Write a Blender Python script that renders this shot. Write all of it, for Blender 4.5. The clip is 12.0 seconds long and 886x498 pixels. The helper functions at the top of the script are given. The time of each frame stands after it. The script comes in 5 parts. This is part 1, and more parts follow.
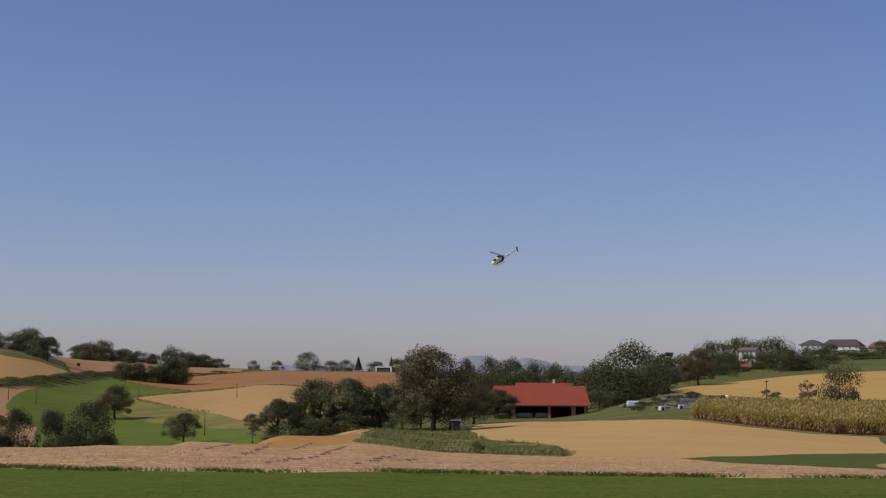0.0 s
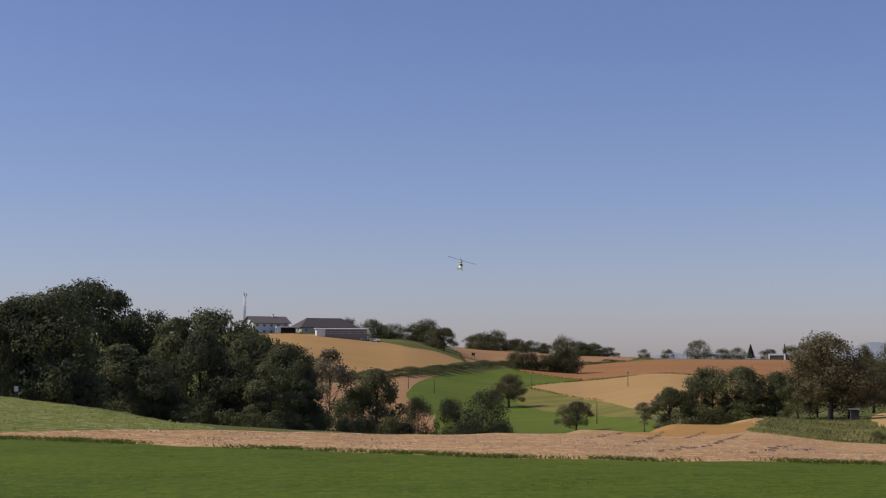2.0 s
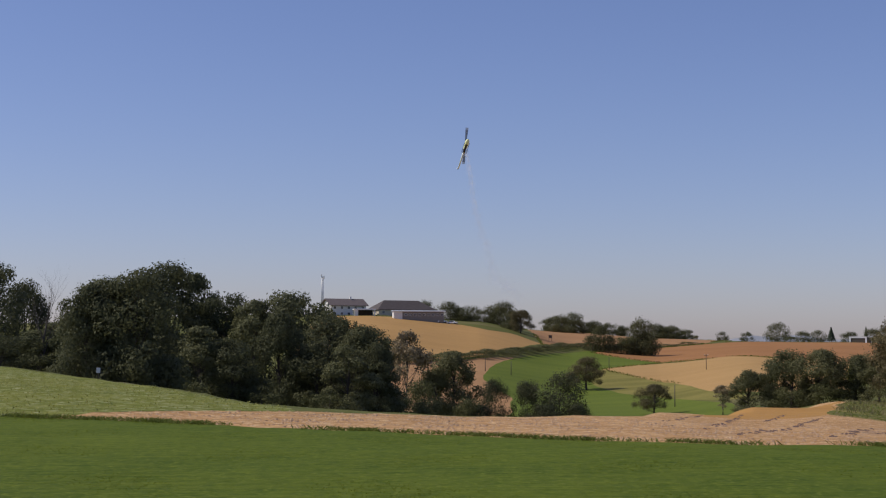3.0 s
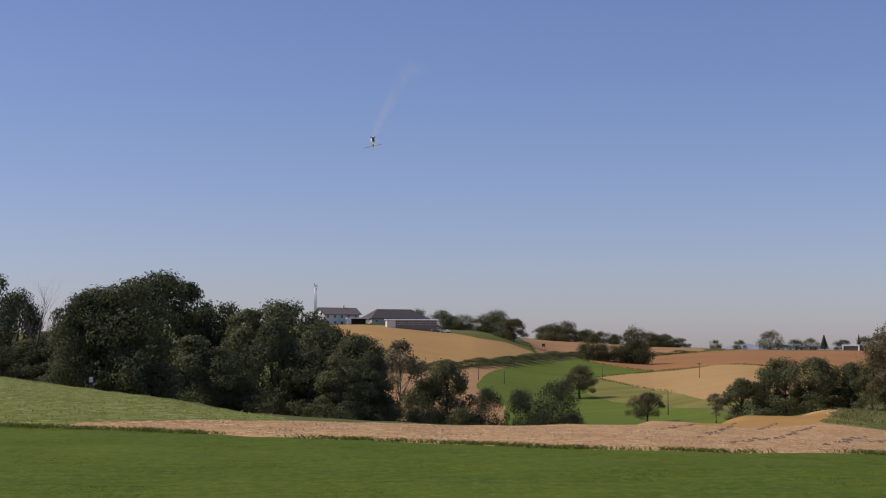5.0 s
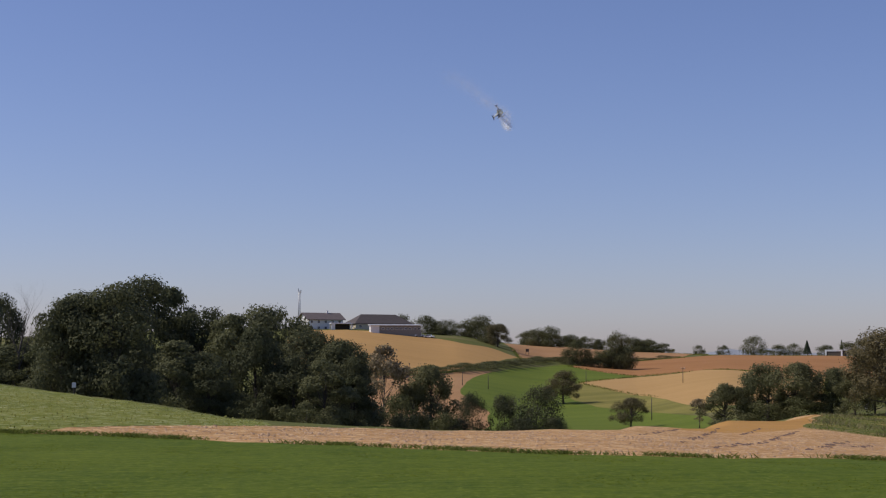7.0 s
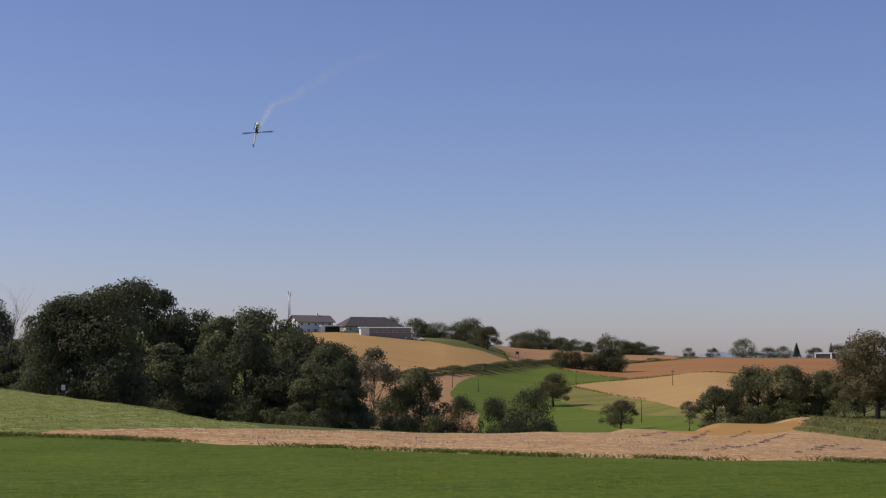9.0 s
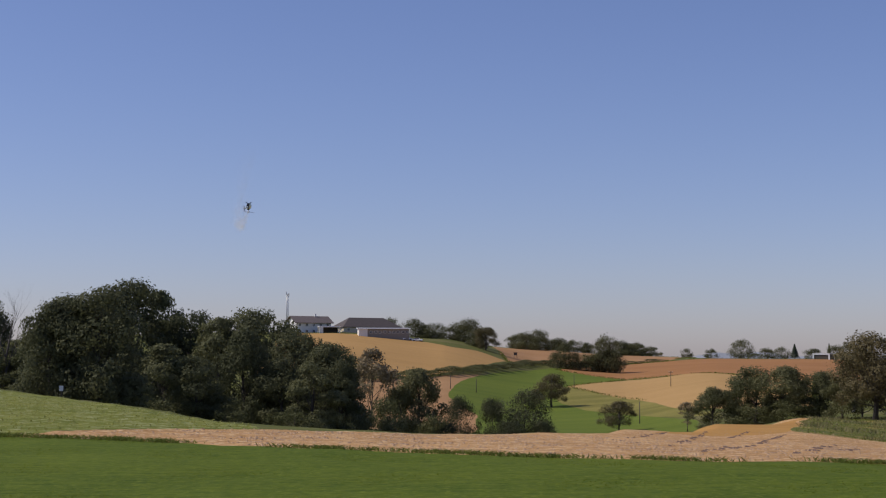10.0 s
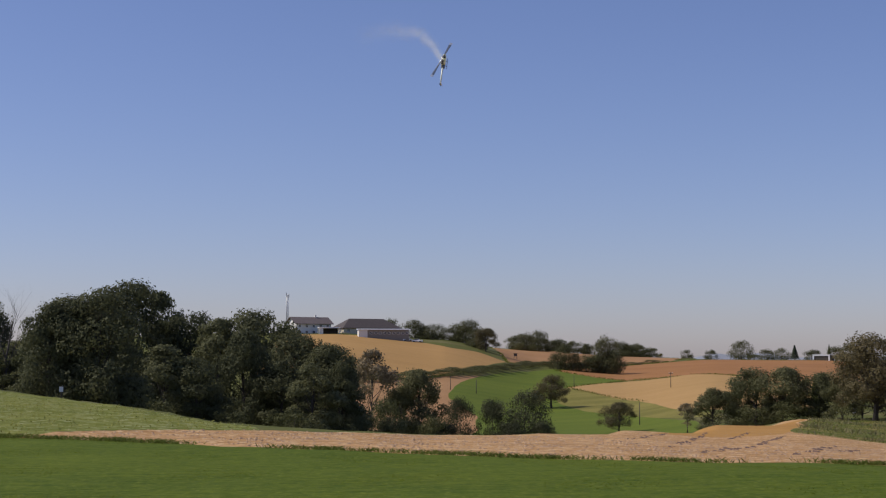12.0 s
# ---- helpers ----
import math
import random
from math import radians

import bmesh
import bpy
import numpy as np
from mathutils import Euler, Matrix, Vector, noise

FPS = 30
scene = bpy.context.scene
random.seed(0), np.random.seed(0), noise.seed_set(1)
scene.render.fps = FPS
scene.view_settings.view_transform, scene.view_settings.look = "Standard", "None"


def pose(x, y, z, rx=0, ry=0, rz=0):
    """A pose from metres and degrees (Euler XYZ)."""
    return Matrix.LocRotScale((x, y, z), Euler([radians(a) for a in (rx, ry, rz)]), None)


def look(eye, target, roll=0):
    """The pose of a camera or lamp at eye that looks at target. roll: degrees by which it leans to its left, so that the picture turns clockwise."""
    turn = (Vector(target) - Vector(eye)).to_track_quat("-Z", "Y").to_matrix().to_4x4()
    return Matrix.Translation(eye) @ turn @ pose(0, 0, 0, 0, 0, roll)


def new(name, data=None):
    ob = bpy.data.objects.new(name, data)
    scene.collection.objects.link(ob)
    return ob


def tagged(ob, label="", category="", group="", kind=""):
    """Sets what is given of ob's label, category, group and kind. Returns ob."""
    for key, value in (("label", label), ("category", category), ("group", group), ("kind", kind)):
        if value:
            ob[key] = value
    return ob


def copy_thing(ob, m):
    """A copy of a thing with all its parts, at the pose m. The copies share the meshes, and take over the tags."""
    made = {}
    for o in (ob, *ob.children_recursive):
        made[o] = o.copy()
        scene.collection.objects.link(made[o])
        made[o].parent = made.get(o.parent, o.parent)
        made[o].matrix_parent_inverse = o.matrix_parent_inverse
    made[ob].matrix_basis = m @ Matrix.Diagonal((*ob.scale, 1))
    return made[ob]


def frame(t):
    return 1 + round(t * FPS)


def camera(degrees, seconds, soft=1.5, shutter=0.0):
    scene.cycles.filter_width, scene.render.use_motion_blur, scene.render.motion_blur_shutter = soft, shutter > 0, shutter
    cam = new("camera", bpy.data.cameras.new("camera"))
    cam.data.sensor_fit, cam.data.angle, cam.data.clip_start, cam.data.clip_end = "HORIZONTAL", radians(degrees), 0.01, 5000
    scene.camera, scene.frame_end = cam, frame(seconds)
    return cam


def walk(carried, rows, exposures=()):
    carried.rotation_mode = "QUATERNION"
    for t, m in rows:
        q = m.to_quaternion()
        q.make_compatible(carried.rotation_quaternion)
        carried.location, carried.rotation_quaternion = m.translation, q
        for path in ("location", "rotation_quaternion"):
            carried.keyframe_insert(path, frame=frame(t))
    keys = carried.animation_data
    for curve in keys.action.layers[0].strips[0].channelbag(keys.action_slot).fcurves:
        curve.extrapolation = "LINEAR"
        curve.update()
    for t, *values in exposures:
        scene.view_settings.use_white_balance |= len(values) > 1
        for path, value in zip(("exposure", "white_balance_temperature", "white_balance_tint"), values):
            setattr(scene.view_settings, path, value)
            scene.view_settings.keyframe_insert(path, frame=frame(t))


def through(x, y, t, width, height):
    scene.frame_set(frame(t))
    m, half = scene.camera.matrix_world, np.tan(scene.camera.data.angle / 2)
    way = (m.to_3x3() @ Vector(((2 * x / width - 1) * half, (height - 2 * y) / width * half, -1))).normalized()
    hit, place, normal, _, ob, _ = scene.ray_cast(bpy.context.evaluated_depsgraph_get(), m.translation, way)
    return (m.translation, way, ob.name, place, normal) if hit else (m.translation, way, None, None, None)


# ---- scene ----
def aim(bearing, up, roll):
    """The camera's pose on its stand at eye height, by compass bearing and tilt."""
    return pose(0, 0, 1.7, 90 + up, 0, -bearing) @ pose(0, 0, 0, 0, 0, roll)


cam = camera(32.00, 12.0, soft=1.2)
walk(cam, [
    (0.0, aim(15.894, 4.703, 0.306)),
    (0.5, aim(12.460, 4.619, 0.225)),
    (1.0, aim(8.996, 4.591, 0.161)),
    (1.5, aim(5.428, 4.492, 0.049)),
    (2.0, aim(1.557, 4.244, -0.014)),
    (2.5, aim(-1.370, 3.721, -0.016)),
    (3.0, aim(-1.293, 3.590, 0.068)),
    (5.0, aim(-1.034, 3.912, -0.036)),
    (5.5, aim(-1.008, 4.002, -0.061)),
    (6.0, aim(-0.847, 4.037, -0.005)),
    (6.5, aim(-0.608, 4.102, -0.013)),
    (7.0, aim(-0.438, 4.105, -0.033)),
    (9.0, aim(-0.069, 4.199, -0.024)),
    (9.5, aim(-0.004, 4.227, -0.003)),
    (10.0, aim(-0.000, 4.230, -0.018)),
    (10.5, aim(0.001, 4.230, -0.017)),
    (11.0, aim(-0.004, 4.241, 0.047)),
    (11.5, aim(-0.003, 4.252, 0.031)),
    (12.0, aim(0.000, 4.267, -0.000)),
], exposures=[(0, -0.02), (1.5, 0.08), (3.0, 0.16), (12.0, 0.17)])

# ---- daylight: clear afternoon, sun from the west ----
SUN_BEARING, SUN_HEIGHT = -90, 44
world = bpy.data.worlds.new("sky")
scene.world = world
world.use_nodes = True
sky = world.node_tree.nodes.new("ShaderNodeTexSky")
sky.sky_type = "NISHITA"
sky.sun_disc = False
sky.sun_elevation, sky.sun_rotation = radians(SUN_HEIGHT), radians(SUN_BEARING)
sky.air_density, sky.dust_density, sky.ozone_density = 1.0, 0.75, 4.0
sky.altitude = 400
tint = world.node_tree.nodes.new("ShaderNodeMixRGB")
tint.blend_type = "MULTIPLY"
tint.inputs[0].default_value = 1.0
tint.inputs[2].default_value = (0.965, 0.868, 1.07, 1)
world.node_tree.links.new(sky.outputs[0], tint.inputs[1])
world.node_tree.links.new(tint.outputs[0], world.node_tree.nodes["Background"].inputs[0])
world.node_tree.nodes["Background"].inputs[1].default_value = 0.085
sun = new("sun", bpy.data.lights.new("sun", "SUN"))
sun.data.energy, sun.data.angle, sun.data.color = 2.95, radians(0.55), (1.0, 0.93, 0.82)
b, h = radians(SUN_BEARING), radians(SUN_HEIGHT)
sun.matrix_world = look((0, 0, 60), (-math.sin(b) * math.cos(h), -math.cos(b) * math.cos(h), 60 - math.sin(h)))


# ---- materials ----
def material(name, build):
    m = bpy.data.materials.new(name)
    m.use_nodes = True
    tree = m.node_tree
    bsdf = tree.nodes["Principled BSDF"]

    def node(kind, **values):
        n = tree.nodes.new("ShaderNode" + kind)
        for key, value in values.items():
            n.inputs[key.replace("_", " ")].default_value = value
        return n

    build(node, tree.links.new, bsdf)
    return m


def plain(name, color, rough=0.6, metal=0.0, spread=0.12, scale=3.0):
    """A painted or solid surface with faint blotches and fine grain."""
    def build(node, link, bsdf):
        co = node("TexCoord")
        n1, n2 = node("TexNoise", Scale=scale, Detail=4.0), node("TexNoise", Scale=scale * 14, Detail=2.0)
        for n in (n1, n2):
            link(co.outputs["Object"], n.inputs["Vector"])
        mix = node("MixRGB")
        mix.inputs[1].default_value = (*[c * (1 - spread) for c in color], 1)
        mix.inputs[2].default_value = (*[min(1, c * (1 + spread)) for c in color], 1)
        link(n1.outputs[0], mix.inputs[0])
        link(mix.outputs[0], bsdf.inputs["Base Color"])
        bump = node("Bump", Strength=0.15, Distance=0.01)
        link(n2.outputs[0], bump.inputs["Height"])
        link(bump.outputs[0], bsdf.inputs["Normal"])
        bsdf.inputs["Roughness"].default_value, bsdf.inputs["Metallic"].default_value = rough, metal
    return material(name, build)


def soil(name, dark, light, grain, rows=None, relief=0.05, patch=0.03, patch_color=None, speckle=None):
    """Open land: broad patches, grain, and drill or mowing rows of a given bearing (degrees) and width (metres)."""
    def build(node, link, bsdf):
        co = node("TexCoord")
        big = node("TexNoise", Scale=patch, Detail=5.0, Roughness=0.6)
        fine = node("TexNoise", Scale=grain, Detail=6.0, Roughness=0.65)
        for n in (big, fine):
            link(co.outputs["Object"], n.inputs["Vector"])
        ramp = node("ValToRGB")
        ramp.color_ramp.elements[0].position, ramp.color_ramp.elements[1].position = 0.3, 0.7
        ramp.color_ramp.elements[0].color, ramp.color_ramp.elements[1].color = (*dark, 1), (*light, 1)
        add = node("Math")
        add.operation = "MULTIPLY_ADD"
        add.inputs[1].default_value = 0.55
        link(fine.outputs[0], add.inputs[0])
        half = node("Math")
        half.operation = "MULTIPLY"
        half.inputs[1].default_value = 0.45
        link(big.outputs[0], half.inputs[0])
        link(half.outputs[0], add.inputs[2])
        value = add
        if rows:
            turn = node("Mapping")
            turn.inputs["Rotation"].default_value = (0, 0, radians(rows[0]))
            link(co.outputs["Object"], turn.inputs["Vector"])
            pull = node("Mapping")
            pull.inputs["Scale"].default_value = (1 / rows[1], 0.09 / rows[1], 1 / rows[1])
            link(turn.outputs[0], pull.inputs["Vector"])
            streak = node("TexNoise", Scale=1.0, Detail=3.0, Roughness=0.6)
            link(pull.outputs[0], streak.inputs["Vector"])
            value = node("Math")
            value.operation = "MULTIPLY_ADD"
            value.inputs[1].default_value = rows[2] * 1.6
            link(streak.outputs[0], value.inputs[0])
            shift = node("Math")
            shift.operation = "SUBTRACT"
            shift.inputs[1].default_value = rows[2] * 0.8
            link(add.outputs[0], shift.inputs[0])
            link(shift.outputs[0], value.inputs[2])
        link(value.outputs[0], ramp.inputs[0])
        out = ramp
        if patch_color:
            spot = node("TexNoise", Scale=patch * 2.3, Detail=3.0)
            link(co.outputs["Object"], spot.inputs["Vector"])
            step = node("ValToRGB")
            step.color_ramp.elements[0].position, step.color_ramp.elements[1].position = 0.5, 0.68
            link(spot.outputs[0], step.inputs[0])
            mix = node("MixRGB")
            mix.inputs[2].default_value = (*patch_color, 1)
            link(step.outputs[0], mix.inputs[0])
            link(out.outputs[0], mix.inputs[1])
            out = mix
        if speckle:
            dot = node("TexNoise", Scale=speckle[0], Detail=2.0)
            link(co.outputs["Object"], dot.inputs["Vector"])
            step = node("ValToRGB")
            step.color_ramp.elements[0].position, step.color_ramp.elements[1].position = 0.55, 0.66
            link(dot.outputs[0], step.inputs[0])
            mix = node("MixRGB")
            mix.inputs[2].default_value = (*speckle[1], 1)
            link(step.outputs[0], mix.inputs[0])
            link(out.outputs[0], mix.inputs[1])
            out = mix
        link(out.outputs[0], bsdf.inputs["Base Color"])
        bump = node("Bump", Strength=0.6, Distance=relief)
        link(fine.outputs[0], bump.inputs["Height"])
        link(bump.outputs[0], bsdf.inputs["Normal"])
        bsdf.inputs["Roughness"].default_value = 0.95
        bsdf.inputs["Specular IOR Level"].default_value = 0.1
    return material(name, build)


def leafy(name, dark, light, through=0.32):
    """Leaves: each clump a little different, each tree too, some light shining through."""
    def build(node, link, bsdf):
        geo, info, co = node("NewGeometry"), node("ObjectInfo"), node("TexCoord")
        bough = node("TexNoise", Scale=7.0, Detail=3.0)
        link(co.outputs["Object"], bough.inputs["Vector"])
        mean = None
        for source, weight in ((geo.outputs["Random Per Island"], 0.18), (info.outputs["Random"], 0.42), (bough.outputs[0], 0.6)):
            term = node("Math")
            term.operation = "MULTIPLY_ADD"
            term.inputs[1].default_value, term.inputs[2].default_value = weight, -0.1 if mean is None else 0.0
            link(source, term.inputs[0])
            if mean is not None:
                link(mean.outputs[0], term.inputs[2])
            mean = term
        ramp = node("ValToRGB")
        ramp.color_ramp.elements[0].color, ramp.color_ramp.elements[1].color = (*dark, 1), (*light, 1)
        link(mean.outputs[0], ramp.inputs[0])
        link(ramp.outputs[0], bsdf.inputs["Base Color"])
        bsdf.inputs["Roughness"].default_value = 0.7
        bsdf.inputs["Specular IOR Level"].default_value = 0.15
        glow = node("BsdfTranslucent")
        link(ramp.outputs[0], glow.inputs["Color"])
        both = node("MixShader")
        both.inputs[0].default_value = through
        link(bsdf.outputs[0], both.inputs[1])
        link(glow.outputs[0], both.inputs[2])
        out = [n for n in bsdf.id_data.nodes if n.type == "OUTPUT_MATERIAL"][0]
        link(both.outputs[0], out.inputs["Surface"])
    return material(name, build)


LAND = {
    "lawn": soil("mown lawn", (0.040, 0.075, 0.005), (0.138, 0.168, 0.016), 3.0, (84, 0.14, 0.32), 0.10, 0.10, speckle=(9.0, (0.135, 0.165, 0.020))),
    "beans": soil("bean leaves", (0.100, 0.126, 0.018), (0.225, 0.225, 0.044), 2.2, (20, 0.8, 0.4), 0.12, 0.05, speckle=(2.2, (0.33, 0.34, 0.16))),
    "green_strip": soil("rough grass strip", (0.062, 0.085, 0.014), (0.12, 0.14, 0.028), 2.5, None, 0.1, 0.1),
    "golden_stubble": soil("golden stubble", (0.35, 0.182, 0.052), (0.50, 0.275, 0.082), 3.0, (40, 3.0, 0.3), 0.06, 0.04),
    "mound": soil("rough bank", (0.062, 0.082, 0.014), (0.165, 0.165, 0.036), 0.8, None, 0.15, 0.08, (0.30, 0.22, 0.07)),
    "wheat_stubble": soil("wheat stubble", (0.45, 0.275, 0.098), (0.57, 0.358, 0.135), 2.0, (-14, 3.0, 0.25), 0.05, 0.02),
    "corn_soil": soil("maize soil", (0.16, 0.11, 0.05), (0.28, 0.20, 0.09), 2.0, None, 0.05, 0.05),
    "barley_stubble": soil("barley stubble", (0.45, 0.275, 0.08), (0.56, 0.355, 0.12), 1.5, (70, 5.0, 0.2), 0.05, 0.015),
    "yard": soil("farm yard", (0.13, 0.12, 0.06), (0.27, 0.22, 0.14), 0.5, None, 0.08, 0.1, (0.08, 0.10, 0.03)),
    "farm_field": soil("harvested slope", (0.37, 0.215, 0.078), (0.47, 0.28, 0.105), 1.0, (-60, 6.0, 0.22), 0.05, 0.015),
    "brown_upper": soil("tilled upper field", (0.31, 0.165, 0.070), (0.42, 0.235, 0.11), 1.0, (80, 6.0, 0.2), 0.05, 0.015),
    "brown_middle": soil("ploughed brown field", (0.29, 0.135, 0.050), (0.40, 0.20, 0.080), 1.0, (75, 6.0, 0.25), 0.06, 0.015),
    "tan_middle": soil("tan stubble", (0.39, 0.235, 0.088), (0.49, 0.305, 0.125), 1.0, (60, 6.0, 0.2), 0.05, 0.015),
    "hay_meadow": soil("dry meadow", (0.155, 0.145, 0.034), (0.26, 0.22, 0.06), 1.0, (60, 9.0, 0.5), 0.06, 0.02),
    "brown_low": soil("tilled valley field", (0.33, 0.18, 0.080), (0.43, 0.25, 0.12), 1.0, (20, 4.0, 0.2), 0.05, 0.02),
    "green_field": soil("green clover field", (0.092, 0.126, 0.016), (0.148, 0.182, 0.025), 1.2, (60, 8.0, 0.3), 0.05, 0.015),
    "maize_stubble": soil("maize stubble", (0.27, 0.138, 0.052), (0.62, 0.372, 0.165), 2.4, (76, 0.4, 0.4), 0.16, 0.05, speckle=(3.6, (0.73, 0.52, 0.30))),
    "ground": soil("rough pasture", (0.075, 0.09, 0.02), (0.16, 0.155, 0.042), 0.6, None, 0.1, 0.02, (0.17, 0.15, 0.06)),
}
LABELS = {
    "lawn": ("short mown green lawn of a flying field", "lawn"),
    "beans": ("low light green bean crop on a gentle rise", "field"),
    "green_strip": ("strip of dark green rough grass", "verge"),
    "golden_stubble": ("golden stubble on a field crest", "field"),
    "mound": ("grassy bank with dry yellow tufts", "bank"),
    "wheat_stubble": ("smooth pale tan wheat stubble field", "field"),
    "corn_soil": ("dry soil under ripe maize", "field"),
    "barley_stubble": ("golden harvested barley field on a slope", "field"),
    "yard": ("grey farm yard with scrub and gravel", "yard"),
    "farm_field": ("tan harvested slope below the hill farm", "field"),
    "brown_upper": ("pinkish brown tilled field on the ridge", "field"),
    "brown_middle": ("red-brown ploughed field below the ridge", "field"),
    "tan_middle": ("pale tan stubble field in the valley", "field"),
    "hay_meadow": ("yellow-green mown hay meadow", "meadow"),
    "brown_low": ("pinkish brown tilled field in the valley", "field"),
    "green_field": ("bright green clover field with curved edge", "field"),
    "maize_stubble": ("cloddy pinkish brown maize stubble field", "field"),
    "ground": ("rough green pasture between the fields", "ground"),
}
BARK = plain("bark", (0.065, 0.052, 0.042), 0.9, 0, 0.4, 4)
LEAF = {
    "oak": leafy("dark oak leaves", (0.060, 0.070, 0.035), (0.150, 0.150, 0.072), 0.36),
    "ash": leafy("ash leaves", (0.082, 0.096, 0.046), (0.190, 0.184, 0.086), 0.36),
    "grove": leafy("olive grove leaves", (0.084, 0.092, 0.042), (0.188, 0.178, 0.082), 0.36),
    "orchard": leafy("fruit tree leaves", (0.072, 0.070, 0.035), (0.204, 0.160, 0.078)),
    "field": leafy("hedgerow tree leaves", (0.072, 0.080, 0.035), (0.142, 0.134, 0.060)),
    "birch": leafy("thin autumn leaves", (0.144, 0.129, 0.073), (0.360, 0.279, 0.170)),
    "shrub": leafy("shrub leaves", (0.082, 0.092, 0.038), (0.176, 0.166, 0.072)),
    "thicket": leafy("thicket leaves", (0.048, 0.056, 0.028), (0.118, 0.118, 0.058)),
    "poplar": leafy("poplar leaves", (0.072, 0.079, 0.041), (0.170, 0.151, 0.078)),
    "spruce": leafy("spruce needles", (0.033, 0.048, 0.030), (0.084, 0.095, 0.052), 0.1),
}


# ---- mesh helpers ----
def mesh_of(name, verts, faces, mats, smooth=False):
    me = bpy.data.meshes.new(name)
    me.from_pydata([tuple(v) for v in verts], [], [tuple(f) for f in faces])
    for m in mats:
        me.materials.append(m)
    if smooth:
        me.shade_smooth()
    me.update()
    return me


def grid_mesh(name, verts, quads, mat):
    """A large mesh straight from arrays of corners and four-sided faces."""
    me = bpy.data.meshes.new(name)
    me.vertices.add(len(verts))
    me.vertices.foreach_set("co", np.ascontiguousarray(verts, np.float32).ravel())
    me.loops.add(quads.size)
    me.loops.foreach_set("vertex_index", np.ascontiguousarray(quads, np.int32).ravel())
    me.polygons.add(len(quads))
    me.polygons.foreach_set("loop_start", np.arange(0, quads.size, quads.shape[1], dtype=np.int32))
    me.materials.append(mat)
    me.update(calc_edges=True)
    return me


def part(name, bm, mat, parent, label=""):
    me = bpy.data.meshes.new(name)
    bm.to_mesh(me)
    bm.free()
    me.materials.append(mat)
    ob = new(name, me)
    ob.parent = parent
    return tagged(ob, label)


def box(bm, cx, cy, cz, sx, sy, sz, bevel=0.0, turn=0.0):
    m = pose(cx, cy, cz, 0, 0, turn) @ Matrix.Diagonal((sx, sy, sz, 1))
    made = bmesh.ops.create_cube(bm, size=1, matrix=m)["verts"]
    if bevel:
        edges = list({e for v in made for e in v.link_edges})
        bmesh.ops.bevel(bm, geom=edges, offset=bevel, segments=2, affect="EDGES", profile=0.6)


def tube(bm, points, radii, sides=7, cap=True):
    """A tapering limb through the points."""
    rings = []
    for i, p in enumerate(points):
        way = Vector(points[min(i + 1, len(points) - 1)]) - Vector(points[max(i - 1, 0)])
        q = way.to_track_quat("Z", "Y").to_matrix()
        rings.append([bm.verts.new(Vector(p) + q @ Vector((math.cos(a) * radii[i], math.sin(a) * radii[i], 0)))
                      for a in (2 * math.pi * k / sides for k in range(sides))])
    for lo, hi in zip(rings, rings[1:]):
        for k in range(sides):
            bm.faces.new((lo[k], lo[(k + 1) % sides], hi[(k + 1) % sides], hi[k])).smooth = True
    if cap:
        bm.faces.new(rings[0][::-1])
        bm.faces.new(rings[-1])


